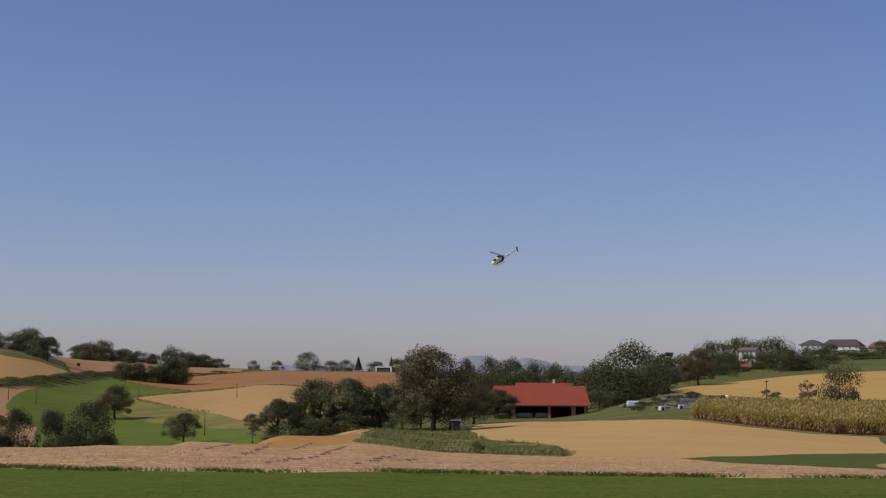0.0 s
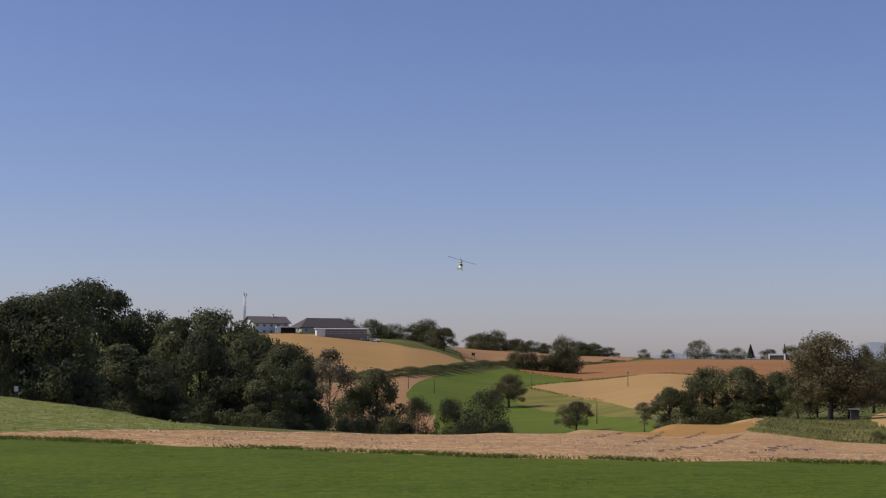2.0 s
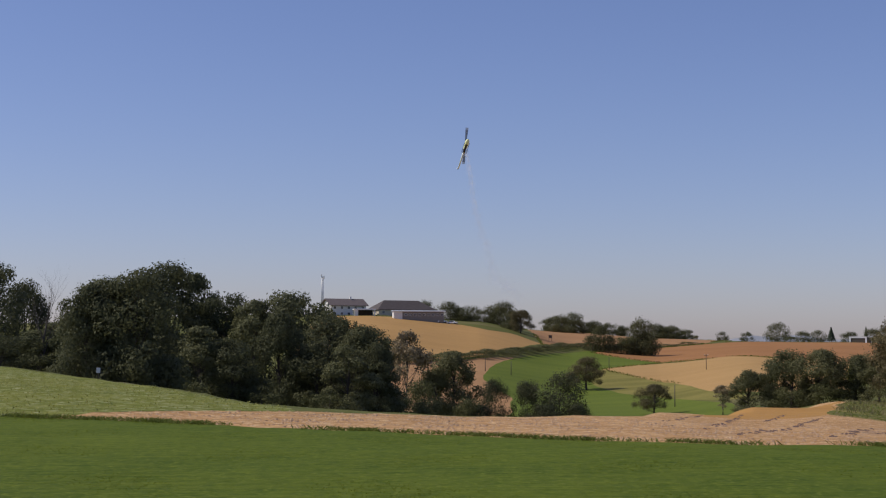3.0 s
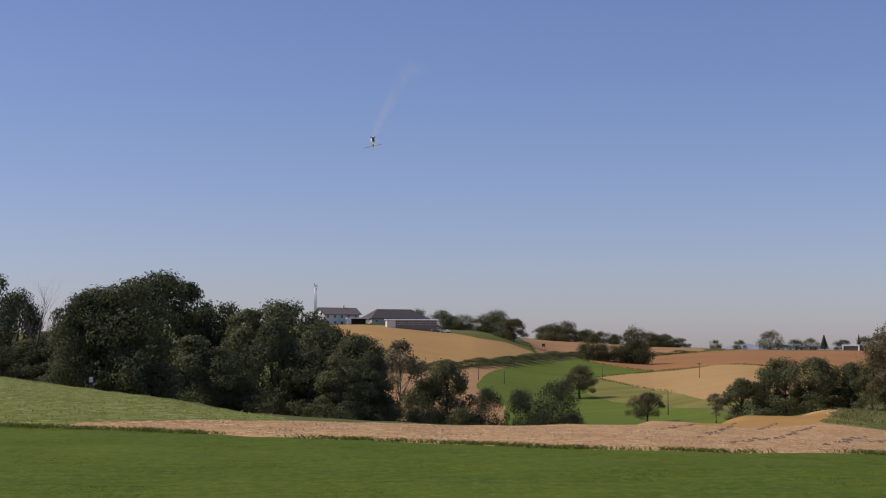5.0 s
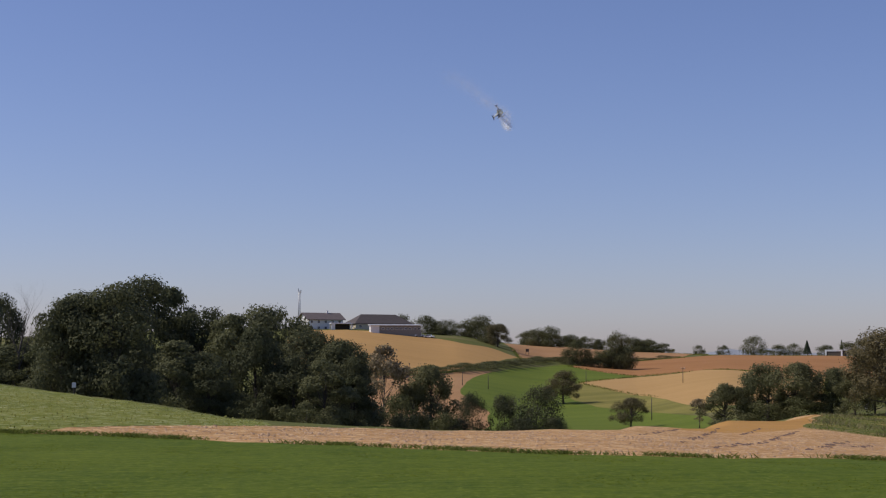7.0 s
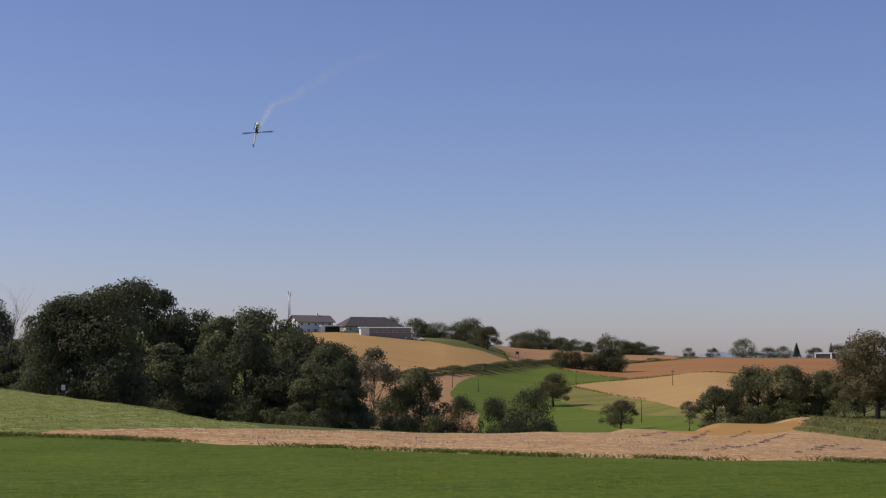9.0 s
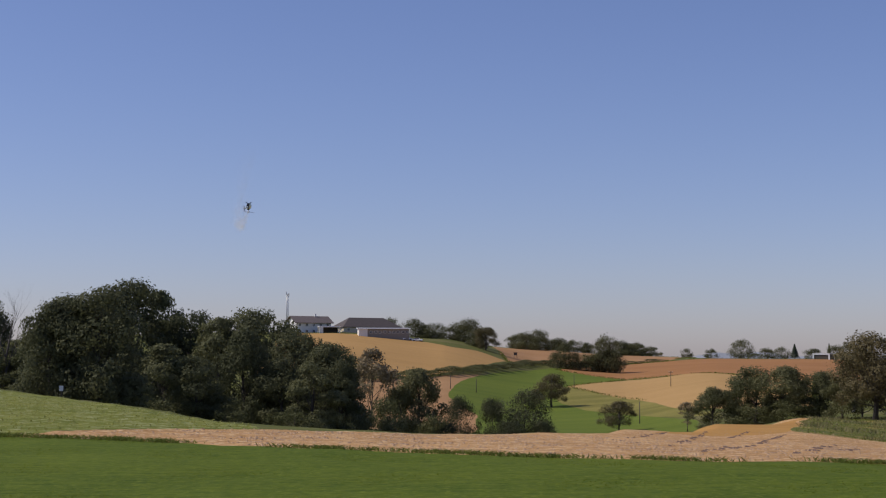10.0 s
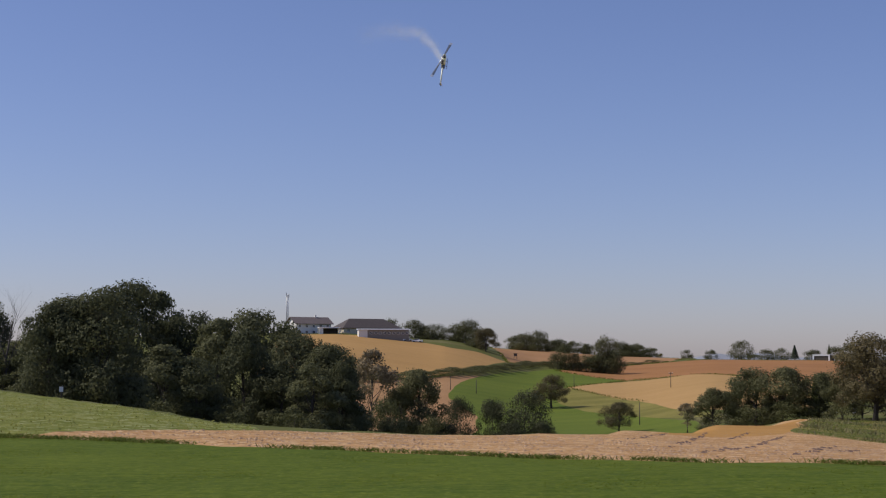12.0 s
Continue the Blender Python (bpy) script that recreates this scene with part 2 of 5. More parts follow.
# ---- the land ----
# Height of the land along bearings from the flying field: distance and height in metres.
SECTIONS = [
    (-22, [(36, 0), (128, 0.73), (166, -2.32), (190, -3.31), (360, -0.91), (500, 2.86), (690, 9.47), (790, 10.72), (1200, 13.57)]),
    (-18.5, [(35.1, 0), (118, 0.52), (153, -2.36), (190, -4.28), (360, -2.53), (500, 2.3), (690, 10.61), (790, 11.91), (1200, 14.25)]),
    (-16.9, [(34.7, 0), (113, 0.28), (147, -2.25), (190, -4.71), (360, -3.24), (500, 2.05), (690, 11.12), (790, 12.44), (1200, 14.55)]),
    (-15.5, [(34.4, 0), (107, -0.01), (139, -2.13), (190, -4.97), (360, -3.89), (500, 2.06), (690, 11.67), (790, 12.86), (1200, 14.62)]),
    (-14, [(34, 0), (98, -0.25), (127, -2.39), (190, -5.41), (360, -5.18), (500, 2.23), (690, 12.82), (790, 13.69), (1200, 14.66)]),
    (-13, [(33.8, 0), (92, -0.36), (120, -2.7), (190, -5.7), (360, -6.03), (500, 2.33), (690, 13.57), (790, 14.24), (1200, 14.68)]),
    (-12, [(33.5, 0), (86, -0.38), (112, -2.71), (190, -5.9), (360, -6.61), (500, 2.41), (690, 14.09), (790, 14.61), (1200, 14.7)]),
    (-11, [(33.2, 0), (80, -0.45), (104, -2.4), (190, -6.02), (360, -6.91), (500, 2.24), (690, 14.37), (790, 15.22), (1200, 14.54)]),
    (-10, [(33, 0), (75, -0.53), (98, -2.49), (190, -6.18), (360, -7.37), (500, 1.99), (690, 14.77), (790, 16.12), (1200, 14.3)]),
    (-9, [(32.8, 0), (69, -0.6), (90, -2.67), (190, -6.35), (360, -7.82), (500, 1.74), (690, 15.18), (790, 17.01), (1200, 14.06)]),
    (-8, [(32.5, 0), (63, -0.61), (82, -2.51), (190, -6.46), (360, -8.12), (500, 1.57), (690, 15.46), (790, 17.63), (1200, 13.89)]),
    (-4, [(30.5, 0), (65, -1.0), (100, -4.5), (190, -7.3), (330, -11.5), (510, -0.3), (675, 15.6), (780, 17.5), (1200, 14)]),
    (0, [(29, 0), (68, -1.36), (110, -6), (190, -9), (330, -12.6), (520, -2.1), (690, 12.5), (780, 14.5), (1200, 12)]),
    (3.5, [(27.5, 0), (75, -1.6), (120, -6.5), (200, -10), (330, -12.7), (450, -11.4), (640, 0.0), (950, 10.6), (1200, 10)]),
    (6.6, [(26.8, 0), (70, -1.5), (110, -2.9), (150, -7.5), (220, -11), (340, -12.9), (470, -9.8), (560, -5.4), (800, 1.7), (1000, 7.0), (1200, 6)]),
    (10, [(26, 0), (100, -2.9), (170, -4.75), (230, -9), (300, -11.2), (400, -8.5), (560, -2.5), (850, 4.2), (1100, 5)]),
    (13, [(25.8, 0), (125, -3.75), (262, -7.2), (300, -9), (420, -8), (600, -2), (900, 4.2), (1100, 4.5)]),
    (16, [(25.4, 0), (130, -4.6), (275, -8.1), (420, -9.5), (600, -4), (900, 3), (1200, 4)]),
    (20, [(25.4, 0), (130, -4.7), (300, -7.1), (415, -9.3), (520, -9), (800, 0), (1100, 3)]),
    (25, [(25.8, 0), (130, -4.7), (235, -5.0), (330, -4.0), (430, -2.4), (480, -1.2), (600, 3.3), (800, 8), (1100, 9)]),
    (32, [(26.4, 0), (110, -4.0), (188, -5.7), (300, -4.6), (330, -3.7), (500, 3), (700, 9.9), (950, 18), (1300, 18)]),
    (42, [(28, 0), (110, -3.5), (190, -5), (310, -4), (500, 4), (950, 20), (1300, 20)]),
]


def profile(r, ks):
    """Height along one bearing: straight slopes between the knots, with the corners rounded off."""
    xs = [0] + [k[0] for k in ks] + [2600, 6000]
    zs = [0] + [k[1] for k in ks] + [ks[-1][1] - 22, -80]
    return sum(np.interp(r * f, xs, zs) for f in (0.95, 0.975, 1, 1.025, 1.05)) / 5


def terrain(bearing, r):
    """Height of the ground at a bearing (degrees clockwise from +y) and distance from the flying field."""
    bearing, r = np.asarray(bearing, float), np.asarray(r, float)
    table = np.array([profile(r, ks) for _, ks in SECTIONS])
    marks = np.array([s[0] for s in SECTIONS], float)
    b = np.clip(bearing, marks[0], marks[-1])
    i = np.clip(np.searchsorted(marks, b, "right") - 1, 0, len(marks) - 2)
    s = (b - marks[i]) / (marks[i + 1] - marks[i])
    s = s * 0.5 + 0.5 * s * s * (3 - 2 * s)
    lo = np.take_along_axis(table, i[None], 0)[0]
    hi = np.take_along_axis(table, i[None] + 1, 0)[0]
    return lo * (1 - s) + hi * s


def height(x, y):
    return float(terrain(np.array([math.degrees(math.atan2(x, y))]), np.array([math.hypot(x, y)]))[0])


FIELDS = [
    ("lawn", [(-60, 62), (-22, 43.5), (-10.4, 36.3), (-7.5, 35.1), (-4.6, 32.7), (-2.1, 31.5), (-0.0, 30.0), (2.3, 28.9), (4.9, 29.2), (8.8, 30.8), (10.8, 28.9), (13.0, 27.1), (16.5, 26.6), (24, 21), (45, 16), (45, -60), (-60, -60)]),
    ("beans", [(-10.4, 36.3), (-9.9, 37.8), (-10.0, 40.1), (-7.7, 43.9), (-6.0, 49.3), (-6.8, 54.6), (-11.4, 64.8), (-16.2, 76.3), (-22.5, 90.2), (-27.5, 96.3), (-60, 150), (-90, 140), (-60, 62), (-22, 43.5)]),
    ("green_strip", [(35.9, 77.6), (28.3, 56.6), (28.2, 50.2), (27.3, 43.9), (72.3, 116.5), (62.8, 115.6), (50.6, 105.0)]),
    ("golden_stubble", [(12.5, 93.8), (27.1, 163.5), (32.4, 162.7), (57.7, 249.0), (29.6, 131.0), (20.1, 100.7), (16.2, 95.5)]),
    ("mound", [(29.1, 128.4), (28.1, 122.5), (32.3, 113.1), (31.1, 96.0), (31.4, 84.4), (48.6, 127.4), (52.7, 143.1), (54.0, 168.9), (65.1, 211.7), (86.6, 285.4), (90.2, 285.9), (83.9, 287.8), (73.4, 290.7), (60.0, 255.0)]),
    ("wheat_stubble", [(86.6, 285.4), (99.3, 314.6), (109.5, 311.2), (102.4, 247.3), (102.8, 221.2), (98.8, 194.3), (99.3, 175.3), (106.0, 170.7), (72.3, 116.5), (62.8, 115.6), (50.6, 105.0), (37.8, 81.8), (31.4, 84.4), (48.6, 127.4), (52.7, 143.1), (54.0, 168.9), (65.1, 211.7)]),
    ("corn_soil", [(104.2, 223.1), (100.0, 196.6), (100.2, 176.8), (106.8, 172.1), (108.8, 166.2), (225, 205), (205, 225), (131, 277)]),
    ("barley_stubble", [(192.6, 429.9), (226.4, 452.6), (254.8, 467.8), (282.2, 453.9), (306.3, 447.5), (197.8, 289.3), (184.8, 297.4), (169.4, 311.2), (172.0, 335.2), (173.5, 366.1)]),
    ("yard", [(122.3, 277.1), (130.5, 279.4), (141.8, 299.4), (157.8, 306.2), (169.9, 339.9), (172.6, 367.6), (182.2, 406.8), (168.1, 380.8)]),
    ("farm_field", [(-70.3, 677.3), (-52.0, 671.4), (-36.4, 678.2), (-14.3, 676.8), (3.8, 647.5), (16.0, 665.3), (26.8, 644.8), (-0.8, 519.2), (-15.0, 491.0), (-31.7, 472.9), (-55.7, 457.8)]),
    ("brown_upper", [(27.1, 904.2), (71.6, 971.6), (117.5, 1018.7), (146.6, 1014.9), (160.7, 987.4), (117.8, 815.1), (83.6, 774.7), (50.5, 696.2), (26.6, 640.4)]),
    ("brown_middle", [(46.3, 631.7), (81.7, 756.4), (115.9, 802.0), (148.9, 868.3), (189.3, 870.5), (240.0, 918.8), (258.7, 913.8), (152.4, 539.0), (124.9, 538.8), (106.7, 557.7), (95.2, 590.6), (84.6, 586.0), (68.2, 586.6)]),
    ("tan_middle", [(42.7, 535.5), (67.1, 577.2), (83.8, 580.5), (95.2, 590.6), (106.7, 557.7), (127.5, 533.3), (85.9, 360.0), (68.3, 363.7), (59.9, 390.7), (58.8, 467.0)]),
    ("hay_meadow", [(38.4, 524.9), (42.5, 532.8), (58.4, 463.8), (59.5, 388.3), (63.4, 337.4), (53.1, 359.3), (46.1, 401.1), (39.4, 423.1), (34.8, 464.2)]),
    ("brown_low", [(-31.4, 468.1), (-14.9, 485.6), (-0.7, 509.6), (13.1, 544.9), (8.7, 518.3), (2.7, 471.1), (1.7, 426.7), (5.3, 391.8), (8.8, 373.8), (5.8, 310.9), (-9.2, 299.9), (-20.0, 299.4)]),
    ("green_field", [(2.8, 473.5), (10.8, 530.3), (28.4, 599.5), (47.4, 646.4), (68.2, 586.6), (42.7, 535.5), (37.5, 512.6), (34.8, 464.2), (46.1, 401.1), (55.6, 335.0), (49.1, 296.0), (5.0, 300.0), (8.8, 373.8), (5.3, 391.8), (1.7, 426.7)]),
    ("maize_stubble", [(-10.0, 39.6), (-8.2, 42.3), (-6.2, 49.6), (-5.1, 53.5), (-3.0, 57.9), (-0.0, 64.8), (4.3, 71.3), (12.0, 104.1), (27.7, 163.4), (56.4, 255.6), (60, 235), (75, 230), (70, 160), (75, 125), (110, 110), (60, 15), (24, 19), (16.5, 26.6), (13.0, 27.1), (10.8, 28.9), (8.8, 30.8), (4.9, 29.2), (2.3, 28.9), (-0.0, 30.0), (-2.1, 31.5), (-4.6, 32.7), (-7.5, 35.1), (-10.4, 36.3)]),
]


def inside(x, y, corners):
    hit = np.zeros(x.shape, bool)
    for (x0, y0), (x1, y1) in zip(corners, corners[1:] + corners[:1]):
        if y0 != y1:
            hit ^= ((y0 > y) != (y1 > y)) & (x < (x1 - x0) * (y - y0) / (y1 - y0) + x0)
    return hit


def build_land():
    """One sheet from the flying field to the horizon, cut along the field edges."""
    bearings = np.radians(np.concatenate([np.arange(-24, 46, 0.1), np.arange(46, 336, 4.0)]))
    radii = np.concatenate([[0.0, 4, 9, 14], np.geomspace(18, 200, 190), np.geomspace(201, 1000, 250), np.geomspace(1006, 1350, 24), np.geomspace(1450, 4900, 14)])
    bb, rr = np.meshgrid(bearings, radii, indexing="ij")
    x, y = rr * np.sin(bb), rr * np.cos(bb)
    inner = np.clip(1 - rr / 4, 0, 1)
    x, y = x + 0.9 * inner, y - 1.1 * inner
    deg = (np.degrees(bb) + 180) % 360 - 180
    z = terrain(deg.ravel(), rr.ravel()).reshape(rr.shape)
    z += 0.012 * np.clip(rr, 0, 60) / 60 * (np.sin(x * 1.9 + 1.3 * np.sin(y * 0.7)) + np.sin(y * 1.3 + x * 0.4))
    verts = np.stack([x, y, z], -1).reshape(-1, 3)
    n, k = rr.shape
    i, j = np.meshgrid(np.arange(n), np.arange(k - 1), indexing="ij")
    i2 = (i + 1) % n
    quads = np.stack([i * k + j, i * k + j + 1, i2 * k + j + 1, i2 * k + j], -1).reshape(-1, 4)
    mid = verts[quads].mean(1)
    mx, my = mid[:, 0], mid[:, 1]
    far = np.hypot(mx, my)
    near = np.clip(1 - far / 130, 0, 1)
    px = mx + 0.10 * near * (np.sin(my * 3.1 + 1) + np.sin(mx * 4.3 + my * 2.2)) + 0.5 * (1 - near) * np.sin(my * 0.09 + mx * 0.05)
    py = my + 0.12 * near * (np.sin(mx * 3.7) + np.sin(mx * 1.3 + 2)) + 0.8 * (1 - near) * np.sin(mx * 0.11)
    owner = np.full(len(quads), -1)
    for index in range(len(FIELDS) - 1, -1, -1):
        owner[inside(px, py, FIELDS[index][1])] = index
    # round off the steps of the field edges
    own = owner.reshape(n, k - 1)
    corner = np.arange(n * k).reshape(n, k)
    side = own != np.roll(own, 1, 0)
    cross = own[:, 1:] != own[:, :-1]
    a = np.concatenate([corner[:, :-1][side], corner[:, 1:-1][cross]])
    b = np.concatenate([corner[:, 1:][side], np.roll(corner, -1, 0)[:, 1:-1][cross]])
    flat_xy = verts[:, :2].copy()
    for _ in range(5):
        total, times = np.zeros_like(flat_xy), np.zeros(len(verts))
        for p, q in ((a, b), (b, a)):
            np.add.at(total, p, flat_xy[q])
            np.add.at(times, p, 1)
        edge = times > 1
        flat_xy[edge] = 0.5 * flat_xy[edge] + 0.5 * total[edge] / times[edge][:, None]
    moved = np.unique(np.concatenate([a, b]))
    moved = moved[moved % k > 3]
    shift = np.hypot(*(flat_xy[moved] - verts[moved, :2]).T)
    moved = moved[shift > 1e-5]
    away = np.hypot(flat_xy[moved, 0], flat_xy[moved, 1])
    verts[moved, :2] = flat_xy[moved]
    verts[moved, 2] = terrain(np.degrees(np.arctan2(flat_xy[moved, 0], flat_xy[moved, 1])), away)
    for index in range(-1, len(FIELDS)):
        name = FIELDS[index][0] if index >= 0 else "ground"
        mine = quads[owner == index]
        if len(mine):
            used, flat = np.unique(mine, return_inverse=True)
            me = grid_mesh(name, verts[used], flat.reshape(-1, 4), LAND[name])
            me.shade_smooth()
            tagged(new(name, me), *LABELS[name], kind="structure")


build_land()


# ---- trees ----
def leaf_quads(rng, centers, out, size):
    """Clumps of leaves: bent four-sided blades round the given places."""
    n = len(centers)
    normal = out * 1.1 + rng.normal(0, 0.5, (n, 3))
    normal /= np.linalg.norm(normal, axis=1)[:, None] + 1e-9
    side = np.cross(normal, rng.normal(0, 1, (n, 3)))
    side /= np.linalg.norm(side, axis=1)[:, None] + 1e-9
    up = np.cross(normal, side)
    s = size * rng.uniform(0.6, 1.4, (n, 1))
    w = s * rng.uniform(0.5, 0.9, (n, 1))
    bend = normal * s * rng.uniform(-0.3, 0.3, (n, 1))
    a, c = centers - up * s, centers + up * s
    b, d = centers - side * w + bend, centers + side * w + bend
    verts = np.stack([a, b, c, d], 1).reshape(-1, 3)
    return verts, np.arange(len(verts)).reshape(-1, 4)


def leaf_sprays(rng, centers, out, size):
    """Sprays of leaves: small bent three-sided blades facing outwards."""
    n = len(centers)
    normal = out + rng.normal(0, 0.36, (n, 3))
    normal /= np.linalg.norm(normal, axis=1)[:, None] + 1e-9
    side = np.cross(normal, rng.normal(0, 1, (n, 3)))
    side /= np.linalg.norm(side, axis=1)[:, None] + 1e-9
    up = np.cross(normal, side)
    s = size * rng.uniform(0.55, 1.5, (n, 1))
    w = s * rng.uniform(0.55, 0.95, (n, 1))
    verts = np.stack([centers - side * w - up * s * 0.6, centers + side * w - up * s * 0.5, centers + up * s * 1.1 - normal * s * 0.3], 1).reshape(-1, 3)
    return verts, np.arange(len(verts)).reshape(-1, 3)


def lobe_cloud(rng, lobes, total, hollow=0.55, flat=0.74, least=0.28, most=0.62):
    """Leaf places: each bough carries a handful of smaller, flatter clumps on its outer side, with gaps between them."""
    clumps = []
    for cx, cy, cz, rx, rz in lobes:
        away = np.array([cx, cy, 0.25 * rx])
        away /= np.linalg.norm(away) + 1e-9
        for _ in range(9):
            d = rng.normal(0, 1, 3)
            d /= np.linalg.norm(d)
            if d @ away < -0.45:
                d = -d
            r = rng.uniform(least, most)
            clumps.append((np.array([cx, cy, cz]) + d * np.array([rx, rx, rz]) * (1.04 - 0.55 * r), d, rx * r))
    size = np.array([c[2] for c in clumps]) ** 2
    share = np.maximum(6, total * size / size.sum()).astype(int)
    places, outs = [], []
    for (mid, d0, r), n in zip(clumps, share):
        d = rng.normal(0, 1, (n, 3)) + d0 * 0.35
        d /= np.linalg.norm(d, axis=1)[:, None]
        rad = (hollow + (1.08 - hollow) * rng.uniform(0, 1, n) ** 0.6) * (1 + 0.2 * np.sin(d[:, 0] * 6 + mid[0] * 40) * np.sin(d[:, 1] * 7 + mid[2] * 30))
        places.append(mid + d * rad[:, None] * r * np.array([1.08, 1.08, flat]))
        outs.append(0.75 * d + 0.45 * d0)
    return np.concatenate(places), np.concatenate(outs)


SHAPES = {
    # crown base, crown half-width, lobes, leaves, leaf size, trunk radius (all for a height of 1)
    "oak": (0.03, 0.30, 46, 20000, 0.0110, 0.019),
    "ash": (0.02, 0.26, 40, 15500, 0.0115, 0.016),
    "grove": (0.05, 0.40, 34, 12500, 0.0138, 0.020),
    "orchard": (0.16, 0.42, 34, 15000, 0.0118, 0.024),
    "field": (0.0, 0.60, 30, 5200, 0.0222, 0.022),
    "birch": (0.25, 0.24, 22, 3000, 0.0145, 0.012),
    "shrub": (0.0, 0.50, 26, 3500, 0.0220, 0.012),
    "thicket": (0.0, 0.46, 34, 11000, 0.0135, 0.012),
    "poplar": (0.12, 0.13, 20, 2600, 0.0165, 0.015),
    "spruce": (0.06, 0.26, 0, 4200, 0.019, 0.016),
}


def make_tree(kind, seed):
    """A tree one metre high, to be sized where it stands: trunk with limbs, and a crown of leaf clumps."""
    rng = np.random.default_rng(seed)
    base, half, count, leaves, size, trunk_r = SHAPES[kind]
    root = new(kind + "_tree")
    root.empty_display_size = 0.1
    bm = bmesh.new()
    lean = rng.uniform(-0.04, 0.04, 2)
    spine = [(lean[0] * f + 0.01 * math.sin(9 * f + seed), lean[1] * f, f) for f in (-0.03, 0.08, 0.2, 0.35, 0.5, 0.66, 0.82)]
    tube(bm, spine, [trunk_r * k for k in (1.5, 1.1, 1.0, 0.85, 0.65, 0.42, 0.18)], 8)
    lobes = []
    for i in range(count):
        f = rng.uniform(0, 1) ** 0.85
        if kind in ("field", "oak", "ash") and i % 3 == 0:
            f *= 0.35
        zc = base + (0.97 - base) * f
        swell = math.sin(math.pi * min(1, 0.22 + 0.78 * f)) ** 0.6
        ang = i * 2.4 + rng.uniform(-0.5, 0.5)
        reach = half * swell * rng.uniform(0.35, 1.0)
        rad = rng.uniform(0.07, 0.15) * (1.45 if kind == "field" else 1.25 if kind in ("oak", "shrub", "thicket") else 1) * (half / 0.3) ** 0.6
        zc = min(zc, 1.0 - rad * 0.8)
        lobes.append((reach * math.cos(ang), reach * math.sin(ang), max(zc, rad * 0.6), rad, rad * rng.uniform(0.6, 0.9)))
        start = max(0.06, zc * rng.uniform(0.4, 0.75))
        if kind not in ("shrub", "field", "thicket") or i % 3 == 0:
            p0 = Vector((lean[0] * start, lean[1] * start, start))
            p2 = Vector(lobes[-1][:3])
            p1 = p0.lerp(p2, 0.55) + Vector((0, 0, -0.03))
            tube(bm, [p0, p1, p2], [trunk_r * 0.34, trunk_r * 0.2, trunk_r * 0.06], 4, False)
    if kind == "spruce":
        f = rng.uniform(0.05, 1, leaves) ** 0.7
        ang = rng.uniform(0, 6.283, leaves)
        tier = 0.75 + 0.25 * np.abs(np.sin(f * 26))
        rad = half * (1 - f) * tier * rng.uniform(0.3, 1, leaves) ** 0.5 + 0.008
        places = np.stack([rad * np.cos(ang), rad * np.sin(ang), f * 0.98 - rad * 0.25], -1)
        outs = np.stack([np.cos(ang), np.sin(ang), 0.3 + 0 * ang], -1)
    else:
        places, outs = lobe_cloud(rng, lobes, leaves, 0.35 if kind == "birch" else 0.5, *((0.88, 0.3, 0.66) if kind in ("oak", "ash", "birch") else (0.95, 0.42, 0.8)))
    verts, quads = leaf_sprays(rng, places, outs, size)
    part("trunk", bm, BARK, root, "grey-brown bark trunk with limbs")
    crown = new("crown", grid_mesh("crown", verts, quads, LEAF[kind]))
    crown.parent = root
    return root


TREE_TEXT = {
    "oak": "broad dark green leafy tree",
    "ash": "tall dense green tree",
    "grove": "rounded olive-green leafy tree",
    "orchard": "spreading brownish green fruit tree",
    "field": "rounded full-leaved tree",
    "birch": "thin airy tree with yellowish leaves",
    "shrub": "dense dark green bush",
    "thicket": "dense grey-green thicket",
    "poplar": "slender upright poplar",
    "spruce": "dark pointed spruce",
}
stock = {}


def plant(rows, group, where, close=0, stretch=1.0, broad=1.0):
    """Rows of kind, x, y, height and crown width in metres; close: how many smaller trees stand beside each one."""
    more = random.Random(len(group))
    rows = rows + [(k, x + w * more.uniform(-0.6, 0.6), y + w * more.uniform(-0.3, 0.6), t * more.uniform(0.6, 0.9), w * more.uniform(0.7, 1.0))
                   for k, x, y, t, w in rows if k not in ("spruce", "poplar", "orchard") for _ in range(close)]
    rng = random.Random(len(rows) * 7 + len(group))
    for kind, x, y, tall, wide in rows:
        seed = rng.randrange(4 if kind in ("oak", "ash", "field") else 3)
        key = (kind, seed)
        k = max(0.3, wide / (2 * SHAPES[kind][1])) * {"field": 1.0, "shrub": 0.95}.get(kind, 1.05)
        m = pose(x, y, height(x, y) - 0.1, 0, 0, rng.uniform(0, 360)) @ Matrix.Diagonal((k * broad, k * broad, tall * stretch * (1.14 if kind == "field" else 0.99), 1))
        if key not in stock:
            stock[key] = make_tree(kind, 11 + seed * 5 + len(kind))
            ob = stock[key]
            ob.matrix_basis = m
        else:
            first = stock[key]
            ob = copy_thing(first, pose(0, 0, 0))
            ob.matrix_basis = m
        tagged(ob, TREE_TEXT[kind] + where, "bush" if kind in ("shrub", "thicket") else "tree", group)


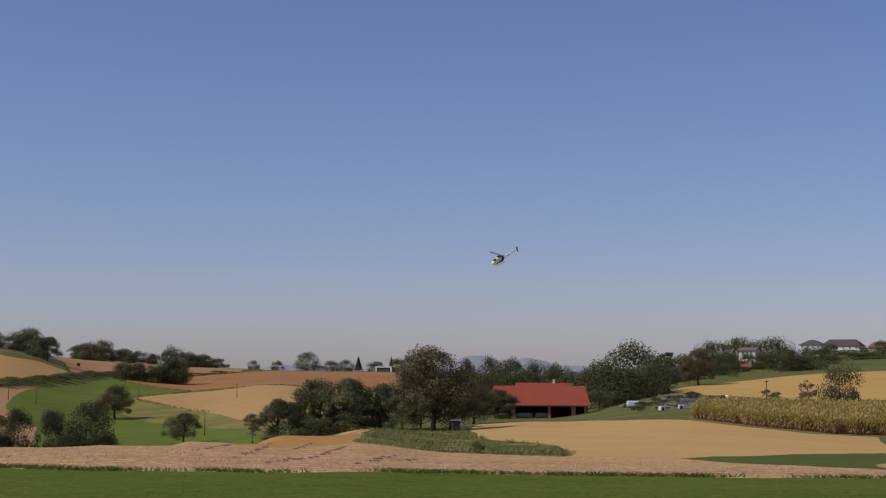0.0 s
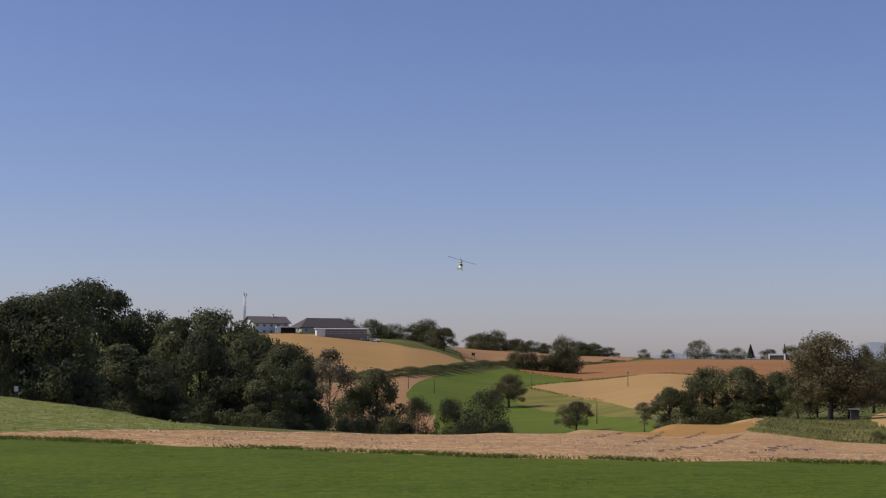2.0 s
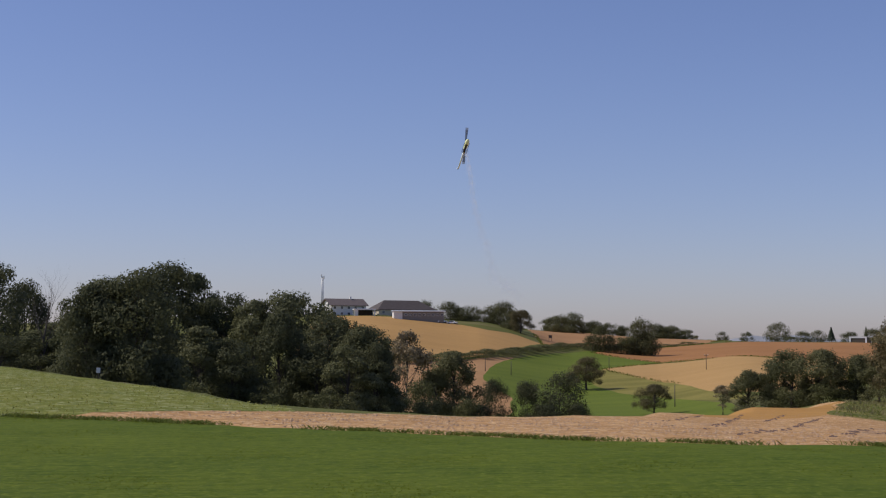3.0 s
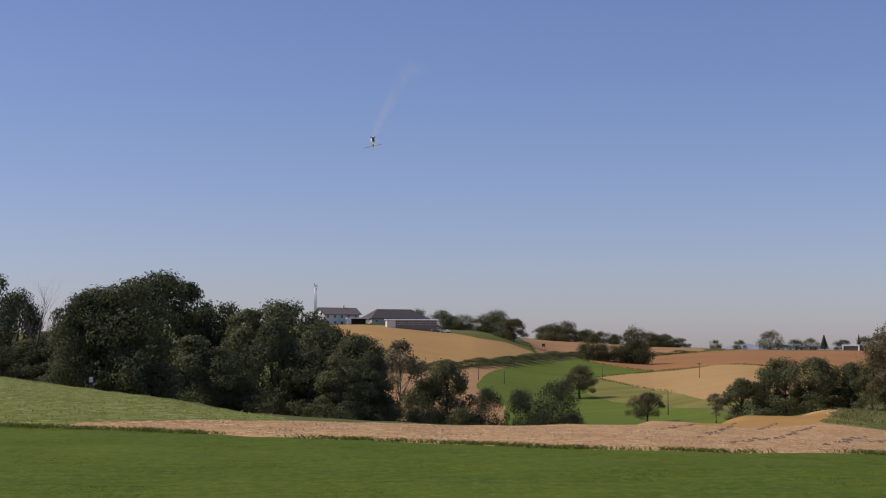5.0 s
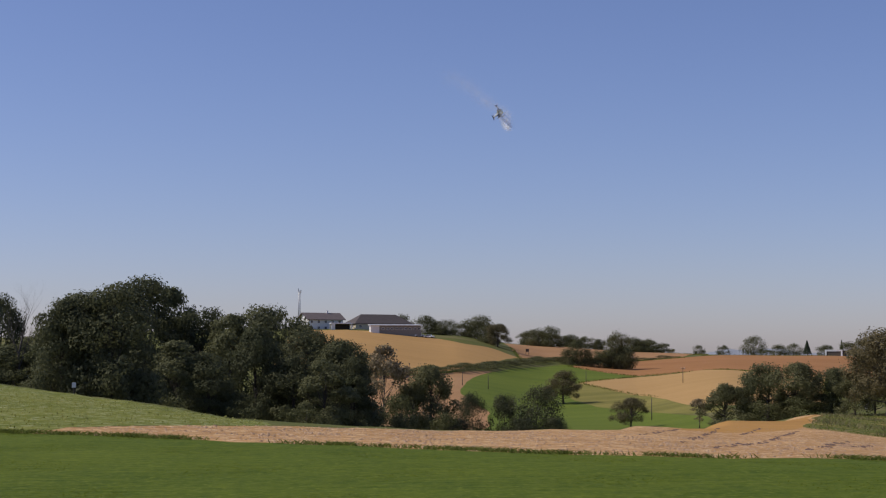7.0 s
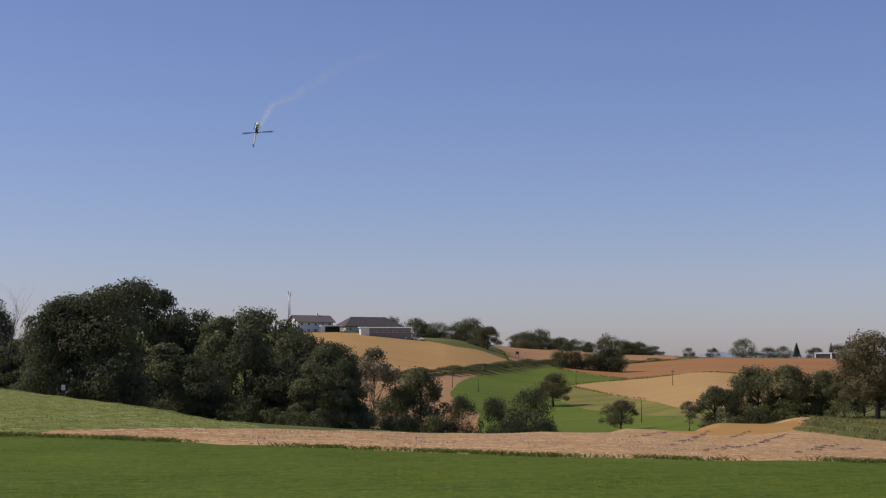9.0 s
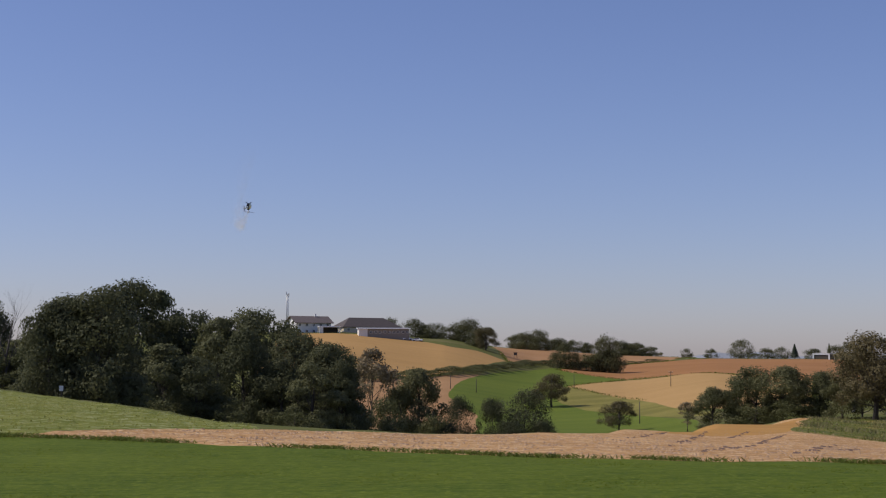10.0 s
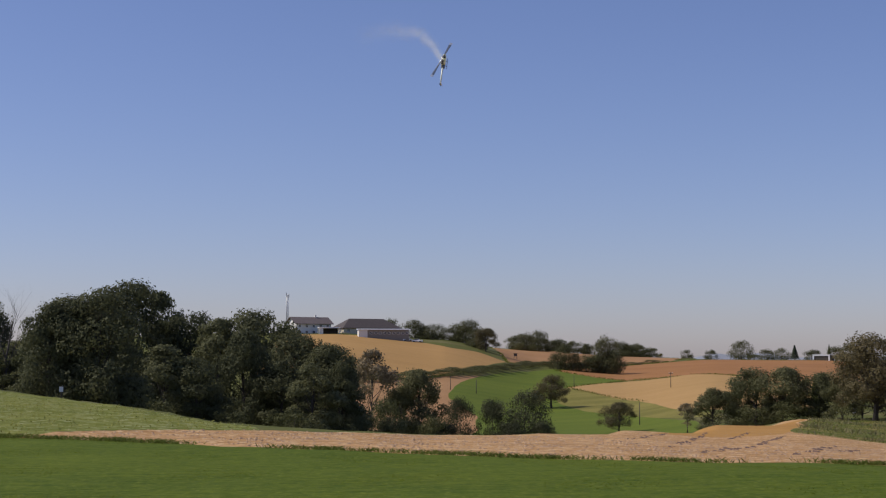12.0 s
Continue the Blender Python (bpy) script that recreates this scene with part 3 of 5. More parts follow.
WOOD = [
    ("oak", -51.0, 162.2, 13.8, 6.2),
    ("oak", -55.5, 166.0, 13.7, 7.0),
    ("oak", -50.2, 170.8, 13.3, 4.6),
    ("ash", -49.9, 188.5, 10.9, 5.0),
    ("ash", -50.4, 183.2, 9.5, 4.2),
    ("ash", -44.0, 174.5, 12.0, 4.6),
    ("oak", -40.7, 171.2, 14.0, 7.1),
    ("ash", -40.7, 185.6, 15.9, 6.3),
    ("oak", -35.9, 178.4, 17.2, 8.7),
    ("ash", -34.1, 186.9, 16.6, 5.9),
    ("oak", -30.1, 183.5, 14.2, 6.5),
    ("ash", -25.4, 174.2, 12.9, 6.1),
    ("oak", -21.6, 176.7, 14.3, 8.1),
    ("oak", -16.2, 171.2, 11.7, 6.0),
    ("oak", -13.6, 177.5, 11.0, 7.2),
    ("oak", -12.4, 168.0, 10.4, 6.2),
    ("ash", -18.5, 180.0, 13.4, 6.0),
    ("oak", -10.8, 165.6, 8.6, 3.6),
    ("oak", -39.3, 155.1, 8.1, 4.1),
]
WOOD_UNDER = [
    ("oak", -46.8, 150.9, 5.8, 5.3),
    ("ash", -45.0, 158.7, 7.0, 5.7),
    ("ash", -40.0, 154.9, 8.9, 5.3),
    ("oak", -37.3, 159.7, 7.1, 5.4),
    ("ash", -32.3, 155.7, 7.5, 4.6),
    ("ash", -27.5, 153.6, 8.5, 5.6),
    ("oak", -24.5, 154.1, 7.5, 5.3),
    ("oak", -20.8, 161.7, 10.8, 4.9),
    ("oak", -16.7, 161.1, 8.2, 5.2),
    ("ash", -13.2, 156.4, 8.0, 4.9),
    ("ash", -11.0, 164.6, 6.6, 3.6),
    ("shrub", -9.2, 174.8, 3.5, 3.8),
    ("shrub", -6.5, 189.9, 6.1, 4.2),
    ("shrub", -5.5, 179.9, 3.6, 4.6),
    ("shrub", -1.3, 185.0, 4.2, 4.1),
    ("shrub", -35.3, 145.8, 3.0, 4.9),
    ("shrub", -28.6, 147.2, 3.1, 4.9),
    ("shrub", -21.0, 150.5, 2.4, 4.4),
    ("shrub", -14.5, 151.3, 3.1, 5.0),
    ("shrub", -39.2, 142.7, 2.6, 4.3),
]
VALLEY = [
    ("birch", -9.2, 199.8, 11.9, 5.1),
    ("birch", -11.9, 204.7, 10.9, 3.0),
    ("grove", -3.1, 205.0, 10.0, 6.6),
    ("grove", -5.6, 203.0, 7.4, 5.4),
    ("shrub", -8.2, 201.0, 3.6, 4.4),
    ("shrub", -2.0, 200.5, 3.2, 4.2),
    ("thicket", 2.4, 215.0, 6.7, 3.8),
    ("thicket", 6.9, 214.9, 6.9, 3.8),
    ("thicket", 11.3, 214.7, 8.5, 6.3),
    ("thicket", 13.4, 211.6, 4.1, 3.6),
    ("thicket", 8.9, 209.8, 4.1, 4.6),
    ("thicket", 0.4, 205.0, 3.4, 3.7),
    ("orchard", 37.1, 327.9, 6.3, 6.8),
    ("orchard", 31.3, 448.9, 9.7, 9.5),
]
GROVE = [
    ("birch", 46.6, 296.4, 5.7, 3.3),
    ("grove", 50.0, 287.7, 8.1, 6.8),
    ("grove", 55.9, 294.7, 7.1, 4.9),
    ("shrub", 57.0, 284.5, 4.2, 6.5),
    ("shrub", 62.5, 282.0, 4.0, 6.5),
    ("shrub", 67.5, 284.0, 4.2, 6.0),
    ("grove", 58.5, 290.2, 11.0, 7.8),
    ("grove", 62.4, 285.3, 10.0, 8.1),
    ("grove", 69.8, 287.6, 8.7, 6.5),
    ("grove", 71.7, 278.9, 7.5, 6.3),
    ("orchard", 78.2, 289.6, 13.0, 6.6),
    ("orchard", 75.2, 269.7, 15.1, 11.3),
    ("orchard", 79.3, 272.7, 11.0, 7.3),
    ("orchard", 97.0, 316.0, 9.0, 7.2),
    ("grove", 122.3, 375.6, 7.4, 7.2),
]
BARN_WOOD = [
    ("field", 162.2, 536.0, 14.3, 5.3),
    ("field", 187.8, 590.9, 14.1, 7.7),
    ("field", 196.2, 588.2, 14.5, 10.4),
    ("field", 198.1, 566.4, 13.6, 9.7),
    ("field", 206.3, 563.4, 13.5, 8.8),
    ("birch", 213.0, 560.9, 11.2, 7.0),
    ("field", 156.1, 496.0, 11.1, 9.5),
    ("field", 166.3, 492.7, 12.9, 10.7),
    ("field", 166.1, 418.2, 13.2, 11.5),
    ("field", 176.4, 419.4, 16.9, 15.0),
    ("field", 166.9, 407.1, 12.1, 11.3),
    ("field", 177.6, 408.0, 10.0, 11.4),
    ("shrub", 158.0, 397.8, 6.2, 7.2),
    ("poplar", 228.7, 511.2, 14.1, 4.1),
    ("field", 225.2, 490.8, 9.2, 11.1),
]
EAST_WOOD = [
    ("orchard", 209.1, 443.1, 11.6, 10.4),
    ("field", 278.7, 576.1, 10.6, 11.7),
    ("field", 290.9, 581.3, 11.1, 14.3),
    ("field", 302.6, 586.5, 10.0, 12.1),
    ("field", 304.1, 574.5, 10.8, 14.3),
    ("field", 265.6, 538.0, 5.9, 11.0),
    ("field", 276.6, 509.8, 6.5, 9.8),
    ("field", 281.0, 507.4, 4.1, 7.6),
    ("field", 285.3, 505.0, 6.7, 8.5),
    ("shrub", 246.1, 491.9, 2.4, 5.2),
    ("shrub", 366.1, 620.0, 4.0, 15.8),
    ("shrub", 377.6, 613.0, 3.4, 15.8),
    ("birch", 158.3, 283.8, 5.5, 3.1),
    ("field", 163.8, 280.7, 7.2, 7.4),
    ("field", 473.4, 765.4, 5.7, 9.9),
]
FARM_TREES = [
    ("field", -12.8, 714.9, 7.3, 10.5),
    ("field", -5.0, 720.0, 6.2, 11.6),
    ("field", 2.9, 730.0, 5.2, 9.1),
    ("field", 10.9, 729.9, 9.5, 13.9),
    ("orchard", 19.2, 689.7, 10.4, 11.1),
    ("field", 14.8, 699.8, 6.6, 7.7),
    ("field", -24.7, 759.6, 7.7, 7.2),
]
SKYLINE = [
    ("field", 45.5, 928.9, 7.6, 11.6),
    ("field", 56.7, 918.3, 10.0, 14.8),
    ("field", 73.5, 977.2, 6.8, 10.8),
    ("field", 84.1, 996.5, 6.6, 12.4),
    ("field", 51.1, 648.0, 9.4, 8.1),
    ("field", 68.6, 656.4, 13.0, 12.6),
    ("shrub", 60.5, 652.2, 7.6, 12.0),
    ("field", 94.0, 1005.6, 6.1, 7.4),
    ("field", 118.1, 1023.2, 8.4, 15.1),
    ("field", 128.5, 1032.0, 7.6, 15.2),
    ("field", 137.7, 1030.8, 5.6, 11.4),
]
RIDGE = [
    ("shrub", 140.9, 1000.1, 2.8, 3.7),
    ("field", 155.8, 987.8, 5.2, 6.6),
    ("field", 172.2, 995.2, 5.3, 8.1),
    ("field", 181.7, 942.6, 9.6, 14.0),
    ("shrub", 187.3, 931.4, 3.1, 9.0),
    ("field", 201.0, 959.2, 5.7, 10.0),
    ("field", 213.3, 977.0, 6.2, 10.2),
    ("spruce", 214.8, 945.9, 9.4, 7.1),
    ("field", 235.2, 982.2, 5.7, 11.1),
    ("spruce", 232.3, 931.5, 9.9, 4.2),
    ("field", 234.6, 920.6, 7.3, 12.5),
    ("field", 244.4, 928.4, 9.2, 10.5),
]
BARN_BACK = [
    ("field", 157.7, 516.4, 10.2, 8.7),
    ("field", 167.7, 518.6, 11.4, 10.0),
    ("field", 176.4, 510.4, 11.9, 9.9),
    ("field", 187.2, 517.2, 12.7, 9.3),
    ("field", 192.0, 510.1, 11.3, 8.8),
    ("field", 188.5, 484.6, 10.9, 7.6),
    ("field", 207.6, 476.8, 12.3, 7.6),
    ("field", 216.7, 483.7, 9.1, 8.9),
    ("field", 226.4, 490.2, 4.8, 7.9),
    ("field", 247.8, 513.3, 5.1, 9.2),
    ("field", 272.5, 556.9, 8.4, 11.3),
    ("field", 283.1, 529.0, 8.0, 10.1),
    ("field", 298.5, 543.4, 5.2, 9.1),
    ("shrub", 329.7, 571.7, 4.3, 8.7),
    ("shrub", 378.6, 624.1, 2.9, 13.4),
]
plant(WOOD, "trees of the wood", " at the edge of the wood")
plant([("oak", -33.0, 129.8, 9.4, 4.6), ("oak", -31.7, 132.3, 10.8, 6.5), ("oak", -29.2, 130.8, 11.5, 6.5)],
      "back trees of the wood", " at the back of the wood")
plant(WOOD_UNDER, "front trees of the wood", " in front of the wood")
plant(VALLEY, "trees in the valley", " in the valley")
plant(GROVE, "trees of the grove", " in the grove", broad=1.2)
plant(BARN_WOOD, "trees behind the barn", " behind the barn", 0, 0.82, 1.2)
plant(BARN_BACK, "trees beyond the barn", " beyond the barn", 0, 0.85, 1.25)
plant(EAST_WOOD, "trees by the far houses", " on the far slope")
plant(FARM_TREES, "trees by the hill farm", " beside the hill farm", 1)
plant(SKYLINE, "trees on the skyline", " on the skyline", 2)
plant(RIDGE, "trees on the ridge", " along the ridge")


# ---- small growth and clods ----
def scatter(rng, name, count, box_, tries=6):
    """Random places inside one of the fields, within a box of x and y limits."""
    corners = dict(FIELDS)[name]
    x = rng.uniform(box_[0], box_[1], count * tries)
    y = rng.uniform(box_[2], box_[3], count * tries)
    keep = inside(x, y, corners)
    x, y = x[keep][:count], y[keep][:count]
    z = terrain(np.degrees(np.arctan2(x, y)), np.hypot(x, y))
    return np.stack([x, y, z], -1)


def blades(rng, feet, tall, wide, lean=0.5):
    """Grass blades: narrow bent four-sided leaves standing on the given places."""
    n = len(feet)
    a = rng.uniform(0, 6.283, n)
    side = np.stack([np.cos(a), np.sin(a), 0 * a], -1) * (wide * rng.uniform(0.6, 1.3, n))[:, None]
    t = tall * rng.uniform(0.5, 1.3, n)
    tip = np.stack([rng.normal(0, lean, n) * t, rng.normal(0, lean, n) * t, t], -1)
    mid = tip * 0.5 + np.stack([0 * t, 0 * t, 0.12 * t], -1)
    verts = np.stack([feet - side, feet + side, feet + mid + side * 0.8, feet + tip], 1)
    return verts.reshape(-1, 3), np.arange(4 * n).reshape(-1, 4)


def stuff(name, verts, quads, mat, label, category):
    ob = new(name, grid_mesh(name, verts, quads, mat))
    return tagged(ob, label, category, kind="stuff")


def lumps(rng, places, size):
    """Clods: irregular eight-faced lumps half sunk in the soil, as flattened quads folded over a ridge."""
    n = len(places)
    s = (size * rng.uniform(0.4, 1.5, n) ** 1.4)[:, None]
    a = rng.uniform(0, 6.283, n)
    u = np.stack([np.cos(a), np.sin(a), 0 * a], -1) * s
    v = np.stack([-np.sin(a), np.cos(a), 0 * a], -1) * s * rng.uniform(0.5, 0.9, (n, 1))
    top = places + np.stack([rng.normal(0, 0.2, n) * s[:, 0], rng.normal(0, 0.2, n) * s[:, 0], s[:, 0] * rng.uniform(0.15, 0.5, n)], -1)
    low = places - np.array([0, 0, 0.03])
    verts = np.stack([low - u - v, low + u - v, low + u + v, low - u + v,
                      top - u * 0.5 - v * 0.3, top + u * 0.4 - v * 0.4, top + u * 0.5 + v * 0.3, top - u * 0.3 + v * 0.4], 1).reshape(-1, 3)
    base = (np.arange(n) * 8)[:, None]
    quads = np.concatenate([base + np.array([q]) for q in ((0, 1, 5, 4), (1, 2, 6, 5), (2, 3, 7, 6), (3, 0, 4, 7), (4, 5, 6, 7))])
    return verts, quads


rng = np.random.default_rng(4)
WEED = leafy("edge weeds", (0.075, 0.11, 0.015), (0.19, 0.20, 0.045), 0.4)
DRY = leafy("dry grass", (0.16, 0.15, 0.06), (0.33, 0.28, 0.13), 0.2)
BEAN = leafy("bean leaves", (0.22, 0.23, 0.045), (0.38, 0.36, 0.12), 0.3)
CLOD = leafy("clods and maize straw", (0.24, 0.13, 0.065), (0.78, 0.57, 0.38), 0.0)

edge = [p for p in FIELDS[0][1][1:14]]
tuft = []
for (x0, y0), (x1, y1) in zip(edge, edge[1:]):
    for _ in range(int(math.hypot(x1 - x0, y1 - y0) * 34)):
        f, thick = rng.uniform(), rng.uniform() ** 3
        cx, cy = x0 + (x1 - x0) * f, y0 + (y1 - y0) * f
        if math.sin(cx * 1.7) + math.sin(cx * 0.63 + 1) + rng.uniform(-1, 1) > -0.4:
            for _ in range(9):
                tuft.append((cx + rng.normal(0, 0.16), cy + rng.normal(0, 0.22) + 0.1))
tuft = np.array(tuft)
feet = np.stack([tuft[:, 0], tuft[:, 1], terrain(np.degrees(np.arctan2(tuft[:, 0], tuft[:, 1])), np.hypot(tuft[:, 0], tuft[:, 1]))], -1)
stuff("weeds", *blades(rng, feet, 0.08, 0.012, 1.0), WEED, "ragged weeds along the lawn edge", "weeds")

# short upright tufts of the mown lawn
n = 120000
away, turn_ = 17 + 40 * rng.uniform(0, 1, n) ** 1.25, rng.uniform(-21, 36, n)
gx, gy = away * np.sin(np.radians(turn_)), away * np.cos(np.radians(turn_))
keep = inside(gx, gy, FIELDS[0][1])
gx, gy, turn_, away = gx[keep], gy[keep], turn_[keep], away[keep]
feet = np.stack([gx, gy, terrain(turn_, away) - 0.006], -1)
a = rng.uniform(0, 6.283, len(gx))
side = np.stack([np.cos(a), np.sin(a), 0 * a], -1) * rng.uniform(0.006, 0.016, (len(gx), 1))
tip = np.stack([rng.normal(0, 0.022, len(gx)), rng.normal(0, 0.022, len(gx)), rng.uniform(0.004, 0.013, len(gx))], -1)
v = np.stack([feet - side, feet + side, feet + tip], 1).reshape(-1, 3)
stuff("grass", v, np.arange(len(v)).reshape(-1, 3), leafy("short lawn grass", (0.075, 0.115, 0.009), (0.190, 0.215, 0.024), 0.5), "short upright tufts of the mown lawn", "grass")

places = np.concatenate([scatter(rng, "maize_stubble", 9500, (-14, 26, 25, 62)), scatter(rng, "maize_stubble", 5000, (-10, 60, 40, 130))])
strip = [c for n, c in FIELDS if n == "green_strip"]
for ring in strip:
    places = places[~inside(places[:, 0], places[:, 1], ring)]
stuff("clods", *lumps(rng, places, 0.034), CLOD, "clods of dry soil and maize straw", "clods")

feet = np.concatenate([scatter(rng, "beans", 11000, (-46, -5, 36, 75)), scatter(rng, "beans", 4500, (-50, -8, 60, 140))])
feet[:, 2] += rng.uniform(0.0, 0.1, len(feet))
stuff("bean_plants", *leaf_quads(rng, feet, np.tile([0, 0, 1.0], (len(feet), 1)), 0.03), BEAN, "low light green bean leaves in rows", "crop")

feet = scatter(rng, "mound", 6000, (18, 95, 80, 292), 12)
stuff("bank_grass", *blades(rng, feet, 0.14, 0.03, 1.0), WEED, "tall green grass on the bank", "grass")
feet = scatter(rng, "mound", 6000, (18, 95, 80, 292), 12)
keep = np.sin(feet[:, 0] * 0.35) + np.sin(feet[:, 1] * 0.2 + 2) > 0.2
stuff("dry_grass", *blades(rng, feet[keep], 0.36, 0.05, 0.6), DRY, "dry yellow grass tufts on the bank", "grass")


def ruts():
    """Deep wheel ruts across the stubble: each a low broken ridge of soil, its dark colour standing in for the furrow's
    shade.
    """
    tracks = [[(6.8, 45.9), (19.8, 116.9)], [(7.5, 41.7), (10.0, 50.4), (22.0, 100.2)], [(6.3, 38.3), (9.2, 49.3)],
              [(8.7, 37.9), (15.2, 60.2)], [(12.3, 47.5), (14.1, 52.8)], [(14.8, 80.7), (23.3, 118.4)], [(6.0, 52.3), (14.1, 97.8)]]
    mat = plain("soil darkened for rut shade", (0.10, 0.06, 0.045), 0.95, 0, 0.4, 2)
    r2 = np.random.default_rng(8)
    for track in tracks:
        bm = bmesh.new()
        for (x0, y0), (x1, y1) in zip(track, track[1:]):
            n = max(3, int(math.hypot(x1 - x0, y1 - y0) / 0.7))
            for i in range(n):
                if r2.uniform() < 0.2 + 0.3 * (math.sin(i * 0.5) > 0.3):
                    continue
                f = i / n
                x, y = x0 + (x1 - x0) * f + r2.normal(0, 0.08), y0 + (y1 - y0) * f
                z = height(x, y)
                w, h = r2.uniform(0.012, 0.032), r2.uniform(0.02, 0.05)
                vs = [bm.verts.new((x + dx * w, y + dy * 0.42, z + dz)) for dx, dy, dz in
                      ((-1, -1, -0.04), (1, -1, -0.04), (1, 1, -0.04), (-1, 1, -0.04), (0.1, -0.7, h), (0.1, 0.7, h * 0.8))]
                for q in ((0, 1, 4), (1, 2, 5, 4), (2, 3, 5), (3, 0, 4, 5)):
                    bm.faces.new([vs[k] for k in q])
        me = bpy.data.meshes.new("wheel_rut")
        bm.to_mesh(me)
        bm.free()
        me.materials.append(mat)
        tagged(new("wheel_rut", me), "wheel rut in the stubble, soil darkened for its shade", "rut", "ruts in the stubble", "stuff")


ruts()

# uncut grass left along the borders of the far fields
border = []
for name in ("tan_middle", "brown_middle", "brown_upper"):
    ring = [c for n, c in FIELDS if n == name][0]
    for (x0, y0), (x1, y1) in zip(ring, ring[1:] + ring[:1]):
        for _ in range(int(math.hypot(x1 - x0, y1 - y0) * 5)):
            f = rng.uniform()
            x, y = x0 + (x1 - x0) * f, y0 + (y1 - y0) * f
            if math.sin(x * 0.05 + y * 0.02) + math.sin(x * 0.19) + rng.uniform(-1, 1) > -0.7:
                border.append((x + rng.normal(0, 0.5), y + rng.normal(0, 0.6)))
border = np.array(border)
feet = np.stack([border[:, 0], border[:, 1], terrain(np.degrees(np.arctan2(border[:, 0], border[:, 1])), np.hypot(border[:, 0], border[:, 1]))], -1)
stuff("border_grass", *blades(rng, feet, 0.55, 0.12, 0.7), WEED, "dark uncut grass along the field borders", "grass")


def maize():
    """Ripe maize: stalks with drooping leaves, thick along the edges, as one crop."""
    r2 = np.random.default_rng(21)
    corners = dict(FIELDS)["corn_soil"]
    x, y = r2.uniform(98, 225, 60000), r2.uniform(150, 272, 60000)
    keep = inside(x, y, corners)
    x, y = x[keep], y[keep]
    d = np.full(len(x), 1e9)
    for (x0, y0), (x1, y1) in zip(corners[:5], corners[1:5]):
        ln = math.hypot(x1 - x0, y1 - y0)
        f = np.clip(((x - x0) * (x1 - x0) + (y - y0) * (y1 - y0)) / ln ** 2, 0, 1)
        d = np.minimum(d, np.hypot(x - x0 - f * (x1 - x0), y - y0 - f * (y1 - y0)))
    keep = (d > 1.4) & (r2.uniform(0, 1, len(x)) < np.where(d < 9, 1.0, 0.42))
    x, y, d = x[keep], y[keep], d[keep]
    z = terrain(np.degrees(np.arctan2(x, y)), np.hypot(x, y))
    n = len(x)
    tall = r2.uniform(1.75, 2.3, n)
    foot = np.stack([x, y, z], -1)
    verts, dry, green = [], [], []
    for k in range(7):
        level = (0.18 + 0.12 * k) * tall
        a = r2.uniform(0, 6.283, n)
        out = np.stack([np.cos(a), np.sin(a), 0 * a], -1)
        side = np.stack([-np.sin(a), np.cos(a), 0 * a], -1) * 0.06
        p0 = foot + np.stack([0 * a, 0 * a, level], -1)
        p1 = p0 + out * 0.32 + np.array([0, 0, 0.16])
        p2 = p0 + out * 0.62 + np.array([0, 0, -0.14])
        leaf1 = np.stack([p0 - side, p0 + side, p1 + side * 1.2, p1 - side * 1.2], 1)
        leaf2 = np.stack([p1 - side * 1.2, p1 + side * 1.2, p2 + side * 0.4, p2 - side * 0.4], 1)
        if k < 4:
            leaf1, leaf2 = leaf1[d < 8], leaf2[d < 8]
        (dry if k < 3 else green).extend([leaf1, leaf2])
    w = np.array([0.03, 0, 0])
    top = foot + np.stack([0 * x, 0 * x, tall], -1)
    stalk = [np.stack([foot - w, foot + w, top + w * 0.5, top - w * 0.5], 1),
             np.stack([foot - w[[1, 0, 2]], foot + w[[1, 0, 2]], top + w[[1, 0, 2]] * 0.5, top - w[[1, 0, 2]] * 0.5], 1)]
    a = r2.uniform(0, 6.283, n)
    wide = np.stack([np.cos(a), np.sin(a), 0 * a], -1) * 0.03
    tip = np.stack([0.12 * np.sin(a), -0.12 * np.cos(a), 0 * a + 0.28], -1)
    plume = [np.stack([top - wide, top + wide, top + wide * 3 + tip, top - wide * 3 + tip], 1)]
    root = tagged(new("maize_field"), "ripe yellow-green maize with dry lower leaves", "crop")
    for name, faces, mat, label in (
            ("stalks", stalk + dry, leafy("dry maize", (0.24, 0.14, 0.06), (0.55, 0.38, 0.20), 0.3), "dry brown stalks and lower leaves"),
            ("leaves", green, leafy("ripe maize leaves", (0.30, 0.25, 0.05), (0.56, 0.44, 0.12), 0.45), "yellow-green upper leaves"),
            ("tassels", plume, leafy("maize tassels", (0.40, 0.28, 0.08), (0.52, 0.37, 0.12), 0.3), "tan tassels")):
        v = np.concatenate(faces).reshape(-1, 3)
        ob = new(name, grid_mesh(name, v, np.arange(len(v)).reshape(-1, 4), mat))
        ob.parent = root
        tagged(ob, label, kind="stuff")


maize()

HEDGE = [(-22, 468), (-19, 476), (-14.9, 485.6), (-11, 494), (-8, 501.3), (-4, 508), (-0.8, 514.4), (3, 524), (7, 533.5), (10, 544),
         (13.4, 554.8), (17, 569), (20.4, 583.2), (24, 598), (27.1, 613), (31, 627), (34.1, 640), (38, 652), (42.7, 664.7), (47, 668)]
plant([("shrub", x, y, 2.3 + 0.5 * math.sin(i * 2.1), 9.5) for i, (x, y) in enumerate(HEDGE)], "hedge bushes", " in a field hedge")
EDGE_ROW = [(52 + 6.2 * i, 690 + 13 * i) for i in range(11)]
plant([("shrub", x, y, 1.3 + 0.4 * math.sin(i * 3), 9) for i, (x, y) in enumerate(EDGE_ROW)], "balk bushes", " on a field balk")


